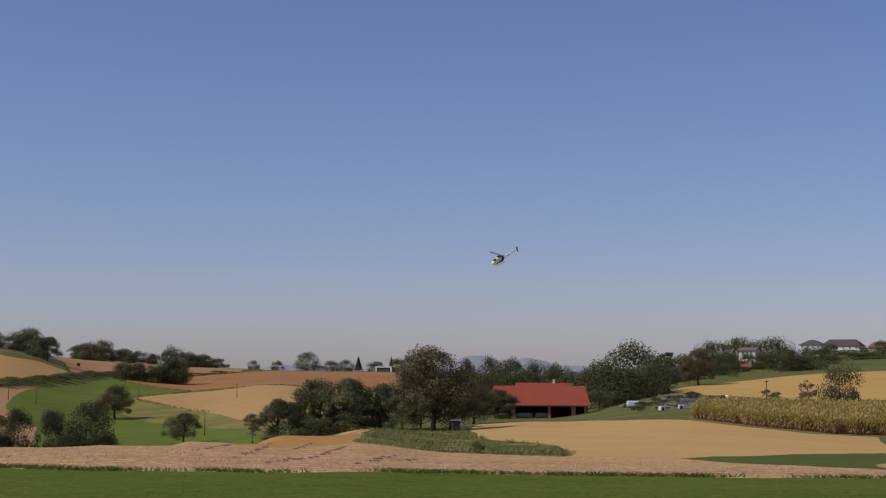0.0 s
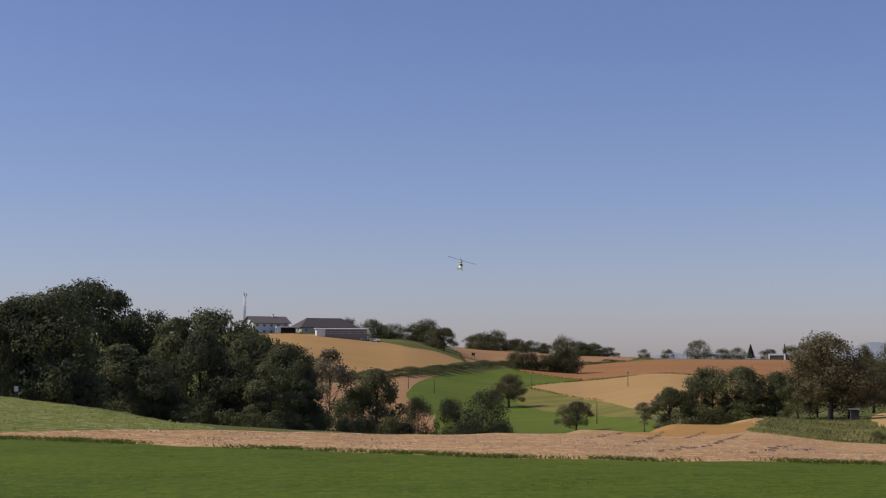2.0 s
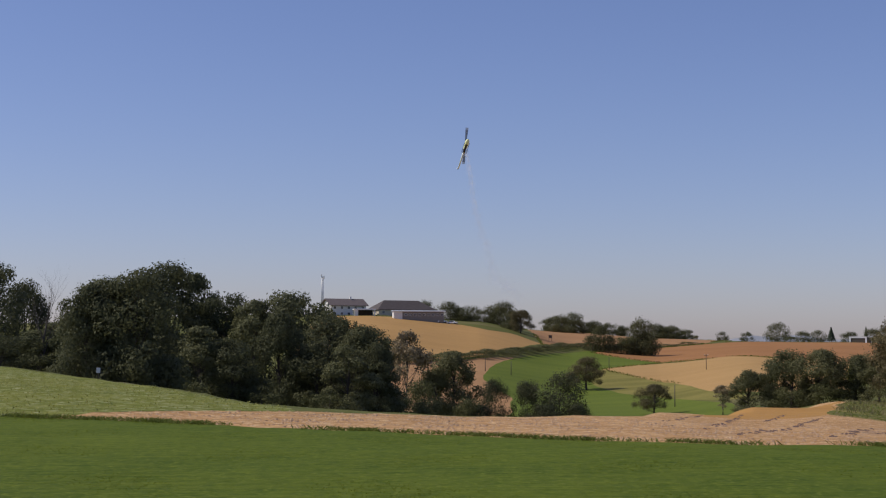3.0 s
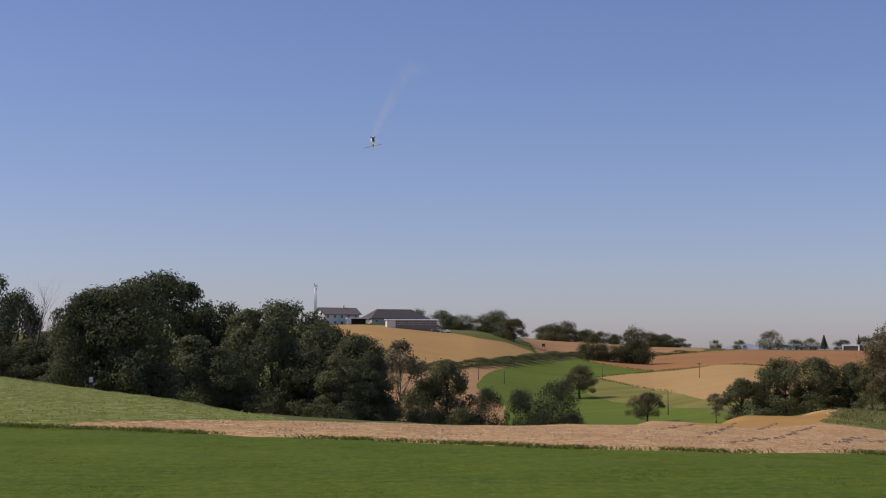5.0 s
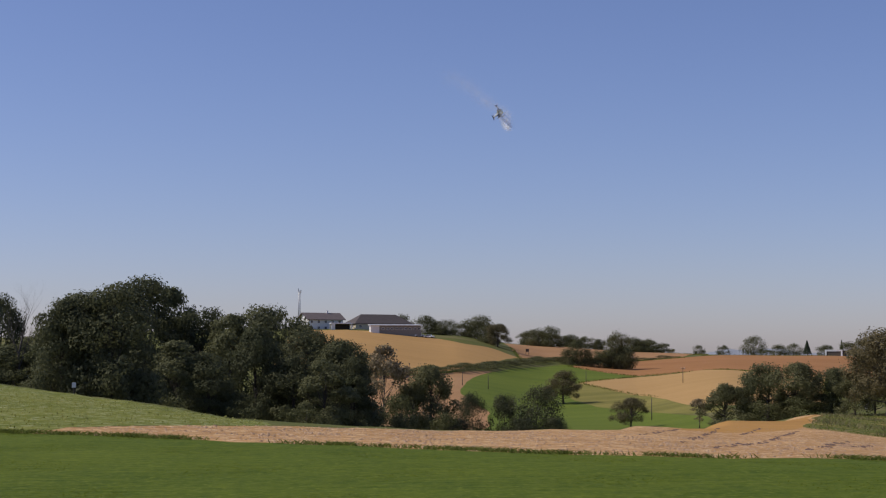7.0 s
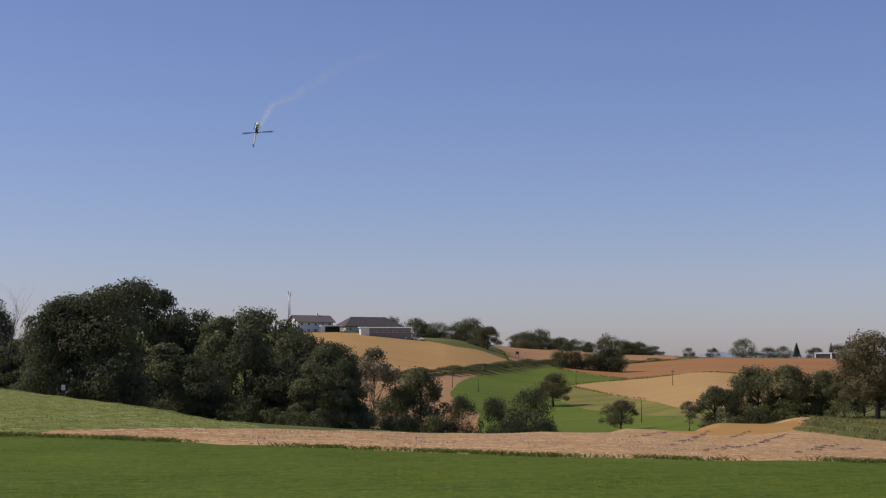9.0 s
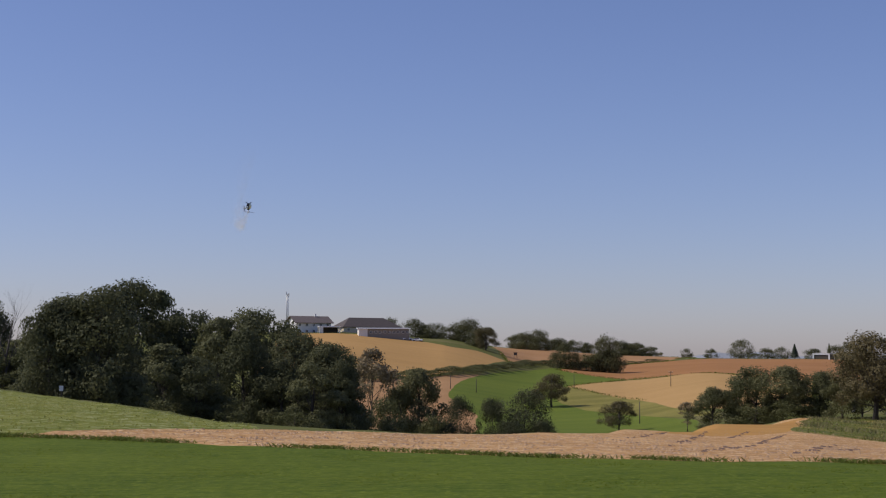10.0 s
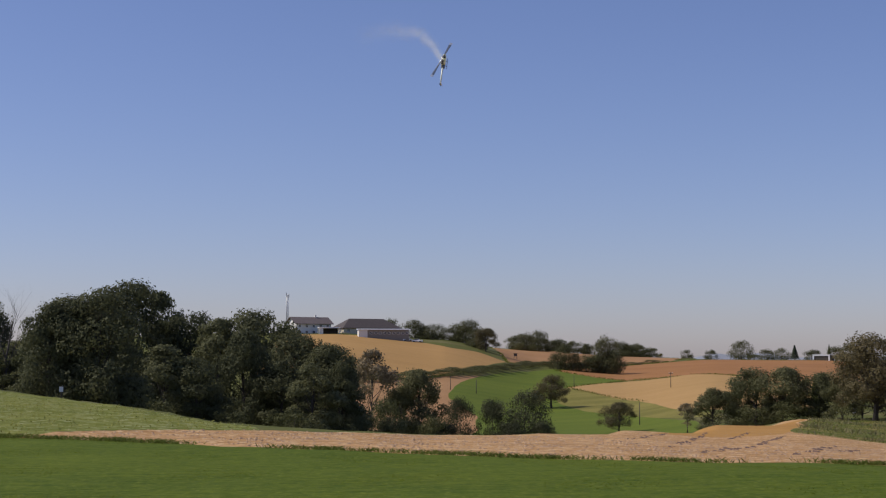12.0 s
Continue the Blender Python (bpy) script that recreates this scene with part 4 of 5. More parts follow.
def bare_tree(x, y, tall, seed):
    r2 = random.Random(seed)
    root = tagged(new("bare_tree"), "leafless grey dead tree at the wood", "tree", "dead trees")
    root.matrix_basis = pose(x, y, height(x, y) - 0.1)
    bm = bmesh.new()
    limbs = []

    def grow(p, way, length, radius, depth):
        pts, r = [p], [radius]
        for i in range(1, 5):
            way = (way + Vector((r2.uniform(-1, 1), r2.uniform(-1, 1), r2.uniform(-0.2, 0.5))) * 0.16).normalized()
            pts.append(pts[-1] + way * length / 4)
            r.append(radius * (1 - 0.17 * i))
        tube(bm, pts, r, 6 if depth < 2 else 4, False)
        if depth < 4:
            for i in range(2, 5):
                for _ in range(2 if depth < 3 else 1):
                    turn = Vector((r2.uniform(-1, 1), r2.uniform(-1, 1), r2.uniform(0.1, 0.9))).normalized()
                    grow(pts[i], (way * 0.8 + turn * 0.75).normalized(), length * r2.uniform(0.38, 0.55), r[i] * 0.55, depth + 1)

    grow(Vector((0, 0, 0)), Vector((r2.uniform(-0.1, 0.1), 0, 1)), tall * 0.62, tall * 0.019, 0)
    part("trunk", bm, plain("dead wood", (0.105, 0.088, 0.074), 0.9, 0, 0.3, 3), root)


bare_tree(-44.5, 158.0, 12.6, 3)
bare_tree(-40.6, 157.0, 11.4, 9)
plant([("shrub", 31.2, 101.0, 0.9, 1.1)], "bank bushes", " at the foot of the bank")
plant([("shrub", 143 + 4.4 * i + 2 * math.sin(i * 2.3), 330 + 9 * math.sin(i * 1.7), 1.1 + 0.5 * math.sin(i), 2.6) for i in range(9)],
      "yard bushes", " in the farm yard")
plant([("shrub", 283.5, 558, 4.2, 9), ("shrub", 290, 556, 3.6, 8), ("shrub", 276, 557, 4.5, 9)], "slope bushes", " below the cream house")

# ---- buildings ----
WHITE = plain("white render", (0.74, 0.73, 0.70), 0.8, 0, 0.06, 0.6)
CREAM = plain("cream render", (0.74, 0.68, 0.54), 0.8, 0, 0.06, 0.6)
BEIGE = plain("beige render", (0.60, 0.52, 0.38), 0.8, 0, 0.08, 0.6)
GREYWALL = plain("grey boarding", (0.23, 0.21, 0.18), 0.8, 0, 0.12, 0.8)
BRICK = plain("red brick", (0.33, 0.13, 0.075), 0.85, 0, 0.25, 1.5)
ROOF_DARK = plain("dark roof tiles", (0.085, 0.068, 0.062), 0.8, 0, 0.25, 0.8)
ROOF_BROWN = plain("grey-brown roof tiles", (0.145, 0.115, 0.105), 0.8, 0, 0.2, 0.8)
ROOF_RED = plain("red roof tiles", (0.29, 0.052, 0.024), 0.75, 0, 0.16, 0.5)
ROOF_RUST = plain("rust roof tiles", (0.25, 0.10, 0.06), 0.8, 0, 0.2, 0.6)
SHEET = plain("white sheet metal", (0.72, 0.73, 0.74), 0.45, 0.2, 0.06, 0.5)
DARKWOOD = plain("dark weathered boards", (0.06, 0.05, 0.042), 0.9, 0, 0.3, 1.2)
TIMBER = plain("grey timber", (0.10, 0.082, 0.066), 0.9, 0, 0.3, 2)
PALEWOOD = plain("silver weathered boards", (0.36, 0.33, 0.29), 0.85, 0, 0.2, 1.5)
STEEL = plain("galvanised steel", (0.48, 0.49, 0.50), 0.5, 0.6, 0.1, 1)
GLASS = plain("dark window glass", (0.03, 0.035, 0.045), 0.12, 0, 0.1, 1)
RUBBER = plain("tyre rubber", (0.025, 0.025, 0.025), 0.9, 0, 0.2, 5)
TANK = plain("pale blue tank", (0.62, 0.70, 0.78), 0.5, 0, 0.08, 1)


def roof_mesh(bm, length, width, eave, rise, over, hip=0.0, thick=0.22):
    """A pitched roof with thickness and overhang; hip: how far the ridge stops short of each end."""
    l, w = length / 2 + over, width / 2 + over
    drop = rise * over / (width / 2)
    r = l - hip
    lo = [(-l, -w, eave - drop), (l, -w, eave - drop), (l, w, eave - drop), (-l, w, eave - drop)]
    ridge = [(-r, 0, eave + rise), (r, 0, eave + rise)]
    under = [bm.verts.new(p) for p in lo + ridge]
    over_ = [bm.verts.new((p[0], p[1], p[2] + thick)) for p in lo + ridge]
    for vs, flip in ((over_, False), (under, True)):
        for f in ((0, 1, 5, 4), (2, 3, 4, 5)) + (((1, 2, 5), (3, 0, 4)) if hip else ()):
            bm.faces.new([vs[i] for i in (f[::-1] if flip else f)])
    rim = ((0, 1), (1, 2), (2, 3), (3, 0)) if hip else ((0, 1), (1, 5), (5, 2), (2, 3), (3, 4), (4, 0))
    for a, b_ in rim:
        bm.faces.new((under[a], under[b_], over_[b_], over_[a]))


def wall_mesh(bm, length, width, eave, rise, gable=True):
    l, w = length / 2, width / 2
    base = [bm.verts.new(p) for p in ((-l, -w, -4), (l, -w, -4), (l, w, -4), (-l, w, -4))]
    top = [bm.verts.new(p) for p in ((-l, -w, eave), (l, -w, eave), (l, w, eave), (-l, w, eave))]
    for i in range(4):
        j = (i + 1) % 4
        if gable and i in (1, 3):
            s = 1 if i == 1 else -1
            peak = bm.verts.new((s * l, 0, eave + rise))
            bm.faces.new((base[i], base[j], top[j], peak, top[i]))
        else:
            bm.faces.new((base[i], base[j], top[j], top[i]))
    bm.faces.new(base[::-1])


def window(parent, x, y, z, w, h, along):
    """A window set into a wall: frame and recessed dark pane; along: 'x' or 'y', the wall's direction."""
    bm = bmesh.new()
    sx, sy = (w, 0.12) if along == "x" else (0.12, w)
    for dz in (-h / 2, h / 2):
        box(bm, x, y, z + dz, sx + (0.1 if along == "x" else 0), sy + (0.1 if along == "y" else 0), 0.1)
    for d in (-w / 2, 0, w / 2):
        box(bm, x + (d if along == "x" else 0), y + (d if along == "y" else 0), z, 0.1, 0.1, h)
    frame_ = part("window", bm, WHITE, parent, "white window frame")
    bm = bmesh.new()
    box(bm, x, y, z, w if along == "x" else 0.05, w if along == "y" else 0.05, h)
    part("pane", bm, GLASS, frame_, "dark glass pane")


def house(name, x, y, turn, length, width, eave, rise, wall_mat, roof_mat, label, hip=0.0, over=0.6, front=0, side=0,
          floors=1, chimney=True, ground=None):
    root = tagged(new(name), label, "house")
    root.matrix_basis = pose(x, y, height(x, y) if ground is None else ground, 0, 0, turn)
    bm = bmesh.new()
    wall_mesh(bm, length, width, eave, rise, not hip)
    part("wall", bm, wall_mat, root)
    bm = bmesh.new()
    roof_mesh(bm, length, width, eave, rise, over, hip)
    roof = part("roof", bm, roof_mat, root, "tiled pitched roof")
    if chimney:
        bm = bmesh.new()
        box(bm, length * 0.18, 0, eave + rise + 0.3, 0.7, 0.7, 1.6)
        box(bm, length * 0.18, 0, eave + rise + 1.15, 0.9, 0.9, 0.12)
        part("chimney", bm, WHITE, roof, "white chimney")
    for f in range(floors):
        z = eave - 1.3 - 2.7 * f
        for i in range(front):
            window(root, -length / 2 + length * (i + 0.5) / front, -width / 2 - 0.03, z, 1.1, 1.2, "x")
        for i in range(side):
            window(root, -length / 2 - 0.03, -width / 2 + width * (i + 0.5) / side, z, 1.1, 1.2, "y")
    return root


# the hill farm
house("farmhouse", -59.8, 690, 30, 17.0, 10.0, 5.6, 2.6, WHITE, ROOF_BROWN, "white two-storey farmhouse with grey-brown gable roof",
      over=1.0, front=5, side=2, floors=2, ground=14.3)
house("farm_barn", -35.0, 706, 27, 28.0, 13.0, 3.4, 4.0, BEIGE, ROOF_DARK, "beige farm building with large dark hipped roof",
      hip=6.0, front=6, side=2, chimney=False, ground=14.8)


def low_shed():
    root = tagged(new("long_shed"), "long low shed with white roof edge and window row", "shed")
    root.matrix_basis = pose(-25.8, 669, 13.1, 0, 0, 8)
    bm = bmesh.new()
    box(bm, 0, 0, 0.9, 21.5, 7, 5.0)
    part("wall", bm, GREYWALL, root)
    bm = bmesh.new()
    box(bm, 0, 0, 0, 23, 8.4, 0.34, 0.06)
    bmesh.ops.transform(bm, matrix=pose(0, 0, 3.65, 2.5), verts=bm.verts)
    part("roof", bm, SHEET, root, "white lean-to sheet roof")
    bm = bmesh.new()
    box(bm, -10.85, 0, 1.4, 0.2, 7.1, 3.8)
    box(bm, -9.0, -3.6, 1.4, 3.6, 0.2, 3.8)
    part("end_wall", bm, WHITE, root, "white rendered end wall")
    for i in range(9):
        window(root, -5.6 + i * 1.95, -3.53, 2.0, 1.1, 0.9, "x")


def open_carport():
    root = tagged(new("carport"), "open flat-roofed carport with white post", "carport")
    root.matrix_basis = pose(-50.0, 679, 14.2, 0, 0, 12)
    bm = bmesh.new()
    box(bm, 0, 0, 3.5, 9.5, 6, 0.5, 0.05)
    part("roof", bm, SHEET, root, "white flat roof edge")
    for px_, w in ((-3.8, 1.6), (4.3, 0.4)):
        for py_ in (-2.7, 2.7):
            bm = bmesh.new()
            box(bm, px_, py_, 1.3, w, 0.4, 4.0)
            part("post", bm, WHITE, root)
    bm = bmesh.new()
    box(bm, 0, 2.9, 1.3, 9, 0.15, 4.0)
    part("back_wall", bm, DARKWOOD, root, "dark boarded back wall")


def mast():
    root = tagged(new("radio_mast"), "tall grey lattice radio mast with antennas", "mast")
    root.matrix_basis = pose(-70.7, 701.4, 15.8)
    tall, legs = 17.4, [(0.55 * math.cos(a), 0.55 * math.sin(a)) for a in (0.5, 2.6, 4.7)]
    for lx, ly in legs:
        bm = bmesh.new()
        tube(bm, [(lx, ly, -0.5), (lx * 0.8, ly * 0.8, tall)], [0.15, 0.13], 6)
        part("leg", bm, STEEL, root)
    bm = bmesh.new()
    for i in range(14):
        z0, z1 = i * tall / 14, (i + 1) * tall / 14
        for k in range(3):
            a, c = legs[k], legs[(k + 1) % 3]
            tube(bm, [(a[0] * 0.9, a[1] * 0.9, z0), (c[0] * 0.9, c[1] * 0.9, z1)], [0.05, 0.05], 4)
    part("lattice", bm, STEEL, root)
    for k, z in enumerate((17.0, 16.2, 17.6)):
        bm = bmesh.new()
        box(bm, 0.7 * math.cos(k * 2.1), 0.7 * math.sin(k * 2.1), z, 0.35, 0.35, 1.5, 0.05)
        part("antenna", bm, WHITE, root, "white panel antenna")


def car(x, y, turn, paint, label):
    root = tagged(new("car"), label, "car", "parked cars")
    root.matrix_basis = pose(x, y, height(x, y), 0, 0, turn)
    bm = bmesh.new()
    box(bm, 0, 0, 0.62, 4.3, 1.75, 0.62, 0.14)
    box(bm, -0.2, 0, 1.12, 2.3, 1.55, 0.55, 0.16)
    part("body", bm, paint, root)
    bm = bmesh.new()
    box(bm, -0.2, 0, 1.14, 2.1, 1.6, 0.36, 0.05)
    part("window", bm, GLASS, root, "dark side windows")
    for wx in (-1.35, 1.35):
        for wy in (-0.8, 0.8):
            bm = bmesh.new()
            bmesh.ops.create_cone(bm, segments=16, radius1=0.33, radius2=0.33, depth=0.22, cap_ends=True,
                                  matrix=pose(wx, wy, 0.33, 90))
            part("wheel", bm, RUBBER, root)


low_shed()
open_carport()
mast()
CARPAINT = plain("white car paint", (0.78, 0.79, 0.80), 0.3, 0, 0.03, 2)
car(-15.5, 668, 20, CARPAINT, "white car parked by the long shed")
car(-11.0, 667, -15, CARPAINT, "white car parked by the long shed")


# the barn and its yard
def big_barn():
    root = tagged(new("open_barn"), "long open-fronted barn with bright red tiled roof", "barn")
    root.matrix_basis = pose(138.4, 391.5, -9.45, 0, 0, -19.6)
    length, width, eave, rise = 25.6, 13.0, 3.95, 4.5
    bm = bmesh.new()
    roof_mesh(bm, length, width, eave, rise, 0.7, 1.4, 0.25)
    roof = part("roof", bm, ROOF_RED, root, "bright red tiled roof")
    bm = bmesh.new()
    box(bm, 0, width / 2 - 0.15, 1.2, length, 0.3, 4.6)
    part("back_wall", bm, DARKWOOD, root, "dark boarded back wall")
    for s in (-1, 1):
        bm = bmesh.new()
        box(bm, s * (length / 2 - 0.15), 0.4, 1.2, 0.3, width - 1.4, 4.6)
        part("end_wall", bm, DARKWOOD, root, "dark boarded end wall")
    for i, fx in enumerate((-12.2, -6.8, 2.7, 9.0, 12.2)):
        bm = bmesh.new()
        box(bm, fx, -width / 2 + 0.5, 1.2, 0.8 if i % 2 == 0 else 1.2, 0.8, 4.6, 0.03)
        part("pier", bm, BRICK, root, "red brick pier")
    bm = bmesh.new()
    box(bm, 0, -width / 2 + 0.3, 3.4, length, 0.3, 0.4)
    part("beam", bm, TIMBER, root, "grey timber beam")
    for x, wide in ((-4.0, 4.6), (0.9, 4.2)):
        bundle = tagged(new("plank_bundle"), "bundle of pale weathered planks lying in the open barn", "timber", "planks in the barn")
        bundle.matrix_basis = root.matrix_basis @ pose(x, -width / 2 + 1.9, 0, 0, 0, 3)
        for s_ in (-0.35, 0.35):
            bm = bmesh.new()
            box(bm, s_ * wide, 0, 0.1, 0.2, 1.2, 1.0)
            part("bearer", bm, TIMBER, bundle)
        for k in range(4):
            bm = bmesh.new()
            box(bm, 0.12 * (k % 2), 0.05 * k - 0.1, 0.7 + 0.26 * k, wide - 0.2 * k, 1.1, 0.2, 0.02)
            part("plank", bm, PALEWOOD, bundle)



def tank_trailer():
    root = tagged(new("tank_trailer"), "pale blue water tank trailer on the grass", "trailer")
    root.matrix_basis = pose(132.7, 314.1, height(132.7, 314.1), 0, 0, -18)
    bm = bmesh.new()
    box(bm, 0, 0, 1.35, 2.7, 1.7, 1.3, 0.3)
    part("tank", bm, TANK, root)
    bm = bmesh.new()
    box(bm, 0, 0, 0.55, 3.0, 1.2, 0.16)
    box(bm, 1.9, 0, 0.5, 1.2, 0.12, 0.12)
    part("chassis", bm, TIMBER, root)
    for s in (-0.9, 0.9):
        bm = bmesh.new()
        bmesh.ops.create_cone(bm, segments=16, radius1=0.42, radius2=0.42, depth=0.25, cap_ends=True, matrix=pose(0, s, 0.42, 90))
        part("wheel", bm, RUBBER, root)


def calf_hutch(x, y, turn, s=1.0):
    root = tagged(new("calf_hutch"), "white plastic calf hutch with dark opening", "hutch", "hutches in the yard")
    root.matrix_basis = pose(x, y, height(x, y), 0, 0, turn) @ Matrix.Diagonal((s, s, s, 1))
    bm = bmesh.new()
    box(bm, 0, 0, 0.7, 2.1, 1.4, 1.4, 0.3)
    part("shell", bm, SHEET, root)
    # no real hole: a black plate on the shell imitates the doorway's shade
    bm = bmesh.new()
    box(bm, -0.2, -0.7, 0.55, 0.8, 0.06, 1.1, 0.02)
    part("opening", bm, RUBBER, root, "black plate for the doorway's shade")


def woodpile(x, y, turn, length):
    root = tagged(new("woodpile"), "low stack of grey weathered firewood logs", "woodpile", "stacks in the yard")
    root.matrix_basis = pose(x, y, height(x, y), 0, 0, turn)
    r2 = random.Random(int(x * 7 + y))
    shapes = []
    for _ in range(2):
        bm = bmesh.new()
        tube(bm, [(0, -0.55, 0), (0.02, 0, 0.01), (0, 0.55, 0)], [0.17, 0.18, 0.16], 7)
        me = bpy.data.meshes.new("log")
        bm.to_mesh(me)
        bm.free()
        me.materials.append(TIMBER)
        shapes.append(me)
    for row in range(2):
        for i in range(int(length / 0.36) - row):
            ob = new("log", shapes[r2.randrange(2)])
            ob.parent = root
            ob.matrix_basis = pose(-length / 2 + 0.36 * i + 0.18 * row, r2.uniform(-0.08, 0.08), 0.16 + row * 0.3, 0, r2.uniform(0, 360), 0)


big_barn()
house("red_farmhouse", 152.5, 427, -19, 15.5, 9.0, 6.6, 2.0, WHITE, ROOF_RED, "white farmhouse with red roof behind the barn", ground=-8.9)
tank_trailer()
for x, y, a, s in ((123.5, 278.0, 20, 0.6), (127.0, 276.7, -10, 0.6), (163.4, 330.3, 40, 0.6), (158.3, 315.0, 10, 0.55)):
    calf_hutch(x, y, a, s)
for x, y, a, l in ((155, 330, -28, 3), (160, 341, -20, 3.5), (167, 338, -28, 3)):
    woodpile(x, y, a, l)


def timber_stack(x, y, turn, length, layers):
    root = tagged(new("timber_stack"), "stack of weathered boards on bearers in the yard", "timber", "timber stacks")
    root.matrix_basis = pose(x, y, height(x, y), 0, 0, turn)
    r2 = random.Random(int(x * 3 + y))
    for s_ in (-0.35, 0.35):
        bm = bmesh.new()
        box(bm, s_ * length, 0, 0.08, 0.14, 1.3, 0.16)
        part("bearer", bm, TIMBER, root)
    for k in range(layers):
        for j in range(4):
            bm = bmesh.new()
            box(bm, r2.uniform(-0.2, 0.2), -0.48 + 0.32 * j, 0.24 + 0.17 * k, length * r2.uniform(0.85, 1.0), 0.29, 0.13, 0.015)
            part("board", bm, r2.choice((TIMBER, PALEWOOD, PALEWOOD)), root)


for x, y, a, l, k in ((128, 288, -20, 3.2, 3), (133, 291, 15, 2.6, 4), (137.5, 301, -25, 4.0, 3), (144, 310, -10, 3.4, 4), (149, 318, -30, 3.0, 3),
                      (141, 329, 5, 3.6, 4), (152, 343, -22, 4.2, 3), (160, 352, -15, 3.4, 5), (147, 352, 20, 3.0, 4), (166, 371, -25, 4.2, 4)):
    timber_stack(x, y, a, l, k)
plant([("shrub", 126 + 5.3 * i, 296 + 7.5 * i + 6 * math.sin(i * 2.7), 1.3 + 0.5 * math.sin(i * 1.3), 3.4) for i in range(9)], "yard scrub", " between the timber stacks")


def boarded_hut():
    root = tagged(new("boarded_hut"), "small dark boarded hut under the trees", "hut")
    root.matrix_basis = pose(76.9, 261.3, height(76.9, 261.3), 0, 0, -12) @ Matrix.Diagonal((0.85, 0.85, 0.85, 1))
    bm = bmesh.new()
    box(bm, 0, 0, 1.0, 1.6, 1.5, 2.2, 0.03)
    part("wall", bm, DARKWOOD, root)
    for i in range(6):
        bm = bmesh.new()
        box(bm, -0.67 + i * 0.268, -0.77, 1.0, 0.22, 0.04, 2.1)
        part("board", bm, DARKWOOD, root)
    bm = bmesh.new()
    box(bm, 0, 0, 2.25, 2.2, 2.1, 0.14, 0.02)
    part("roof", bm, STEEL, root, "pale flat roof sheet")


def raised_hide():
    root = tagged(new("raised_hide"), "wooden hunting hide on four legs in the field", "hide")
    root.matrix_basis = pose(32.7, 699.2, height(32.7, 699.2) - 0.1) @ Matrix.Diagonal((0.7, 0.7, 0.7, 1))
    for sx in (-0.8, 0.8):
        for sy in (-0.8, 0.8):
            bm = bmesh.new()
            tube(bm, [(sx * 1.25, sy * 1.25, 0), (sx, sy, 2.2)], [0.09, 0.08], 6)
            part("leg", bm, TIMBER, root)
    bm = bmesh.new()
    box(bm, 0, 0, 2.9, 2.0, 2.0, 1.6, 0.03)
    part("cabin", bm, TIMBER, root)
    bm = bmesh.new()
    box(bm, 0, 0, 3.8, 2.6, 2.5, 0.16, 0.02)
    part("roof", bm, DARKWOOD, root)


def pole(x, y, tall, arm=True):
    root = tagged(new("power_pole"), "wooden overhead line pole standing in the field", "pole", "line poles")
    root.matrix_basis = pose(x, y, height(x, y) - 0.2, 0, 0, 20)
    bm = bmesh.new()
    tube(bm, [(0, 0, 0), (0, 0, tall * 0.5), (0, 0, tall)], [0.12, 0.11, 0.09], 8)
    shaft = part("shaft", bm, TIMBER, root)
    if arm:
        bm = bmesh.new()
        box(bm, 0, 0, tall - 0.4, 1.5, 0.14, 0.14)
        part("crossarm", bm, TIMBER, root)
        for s in (-0.6, 0.6):
            bm = bmesh.new()
            tube(bm, [(s, 0, tall - 0.33), (s, 0, tall - 0.22), (s, 0, tall - 0.05)], [0.05, 0.08, 0.04], 8)
            part("insulator", bm, SHEET, root, "white insulator")


def notice_board():
    root = tagged(new("notice_board"), "small white board on a post by the wood", "sign")
    root.matrix_basis = pose(-25.1, 102.0, height(-25.1, 102.0), 0, 0, 10)
    bm = bmesh.new()
    tube(bm, [(0, 0, -0.2), (0, 0, 0.98)], [0.022, 0.022], 6)
    part("post", bm, DARKWOOD, root)
    bm = bmesh.new()
    box(bm, 0, -0.07, 0.92, 0.25, 0.05, 0.34, 0.01)
    part("board", bm, WHITE, root)


def machine_hall():
    root = tagged(new("machine_hall"), "white-framed open machine hall on the ridge", "hall")
    root.matrix_basis = pose(222, 903, height(222, 903) - 0.4, 0, 0, -38) @ Matrix.Diagonal((0.86, 0.86, 0.86, 1))
    bm = bmesh.new()
    for s in (-5.7, 5.7):
        box(bm, s, -4, 1.6, 0.9, 0.6, 4.2)
    box(bm, 0, -4, 3.9, 12.3, 0.6, 0.8)
    part("front_frame", bm, SHEET, root)
    # solid dark block behind the frame; its colour stands in for shade inside
    bm = bmesh.new()
    box(bm, 0, 0.3, 1.5, 11, 8, 4.4)
    part("interior", bm, DARKWOOD, root, "dark block standing in for the shaded inside")
    bm = bmesh.new()
    box(bm, 0, 0, 4.35, 12.6, 9, 0.3)
    part("roof", bm, SHEET, root)


boarded_hut()
raised_hide()
for x, y, tall, arm in ((167.4, 318.8, 4.6, True), (74.7, 508.5, 5.2, True), (44.4, 525.4, 5.0, False), (9.9, 461.5, 4.4, False),
                        (45, 355.5, 5.2, False), (2.2, 458, 4.2, False)):
    pole(x, y, tall, arm)
notice_board()
machine_hall()
house("bungalow", 291.7, 569.7, -52, 7.2, 5.0, 2.6, 1.0, CREAM, ROOF_BROWN, "cream house with low brown roof among trees", front=2, side=1, chimney=False, ground=10.2)
plant([("shrub", 286.5, 561.0, 6.8, 7.0), ("shrub", 291.5, 558.0, 6.9, 7.0), ("shrub", 282.0, 566.0, 6.6, 6.0), ("shrub", 297.0, 562.0, 6.9, 7.0)],
      "bushes by the bungalow", " in front of the house")
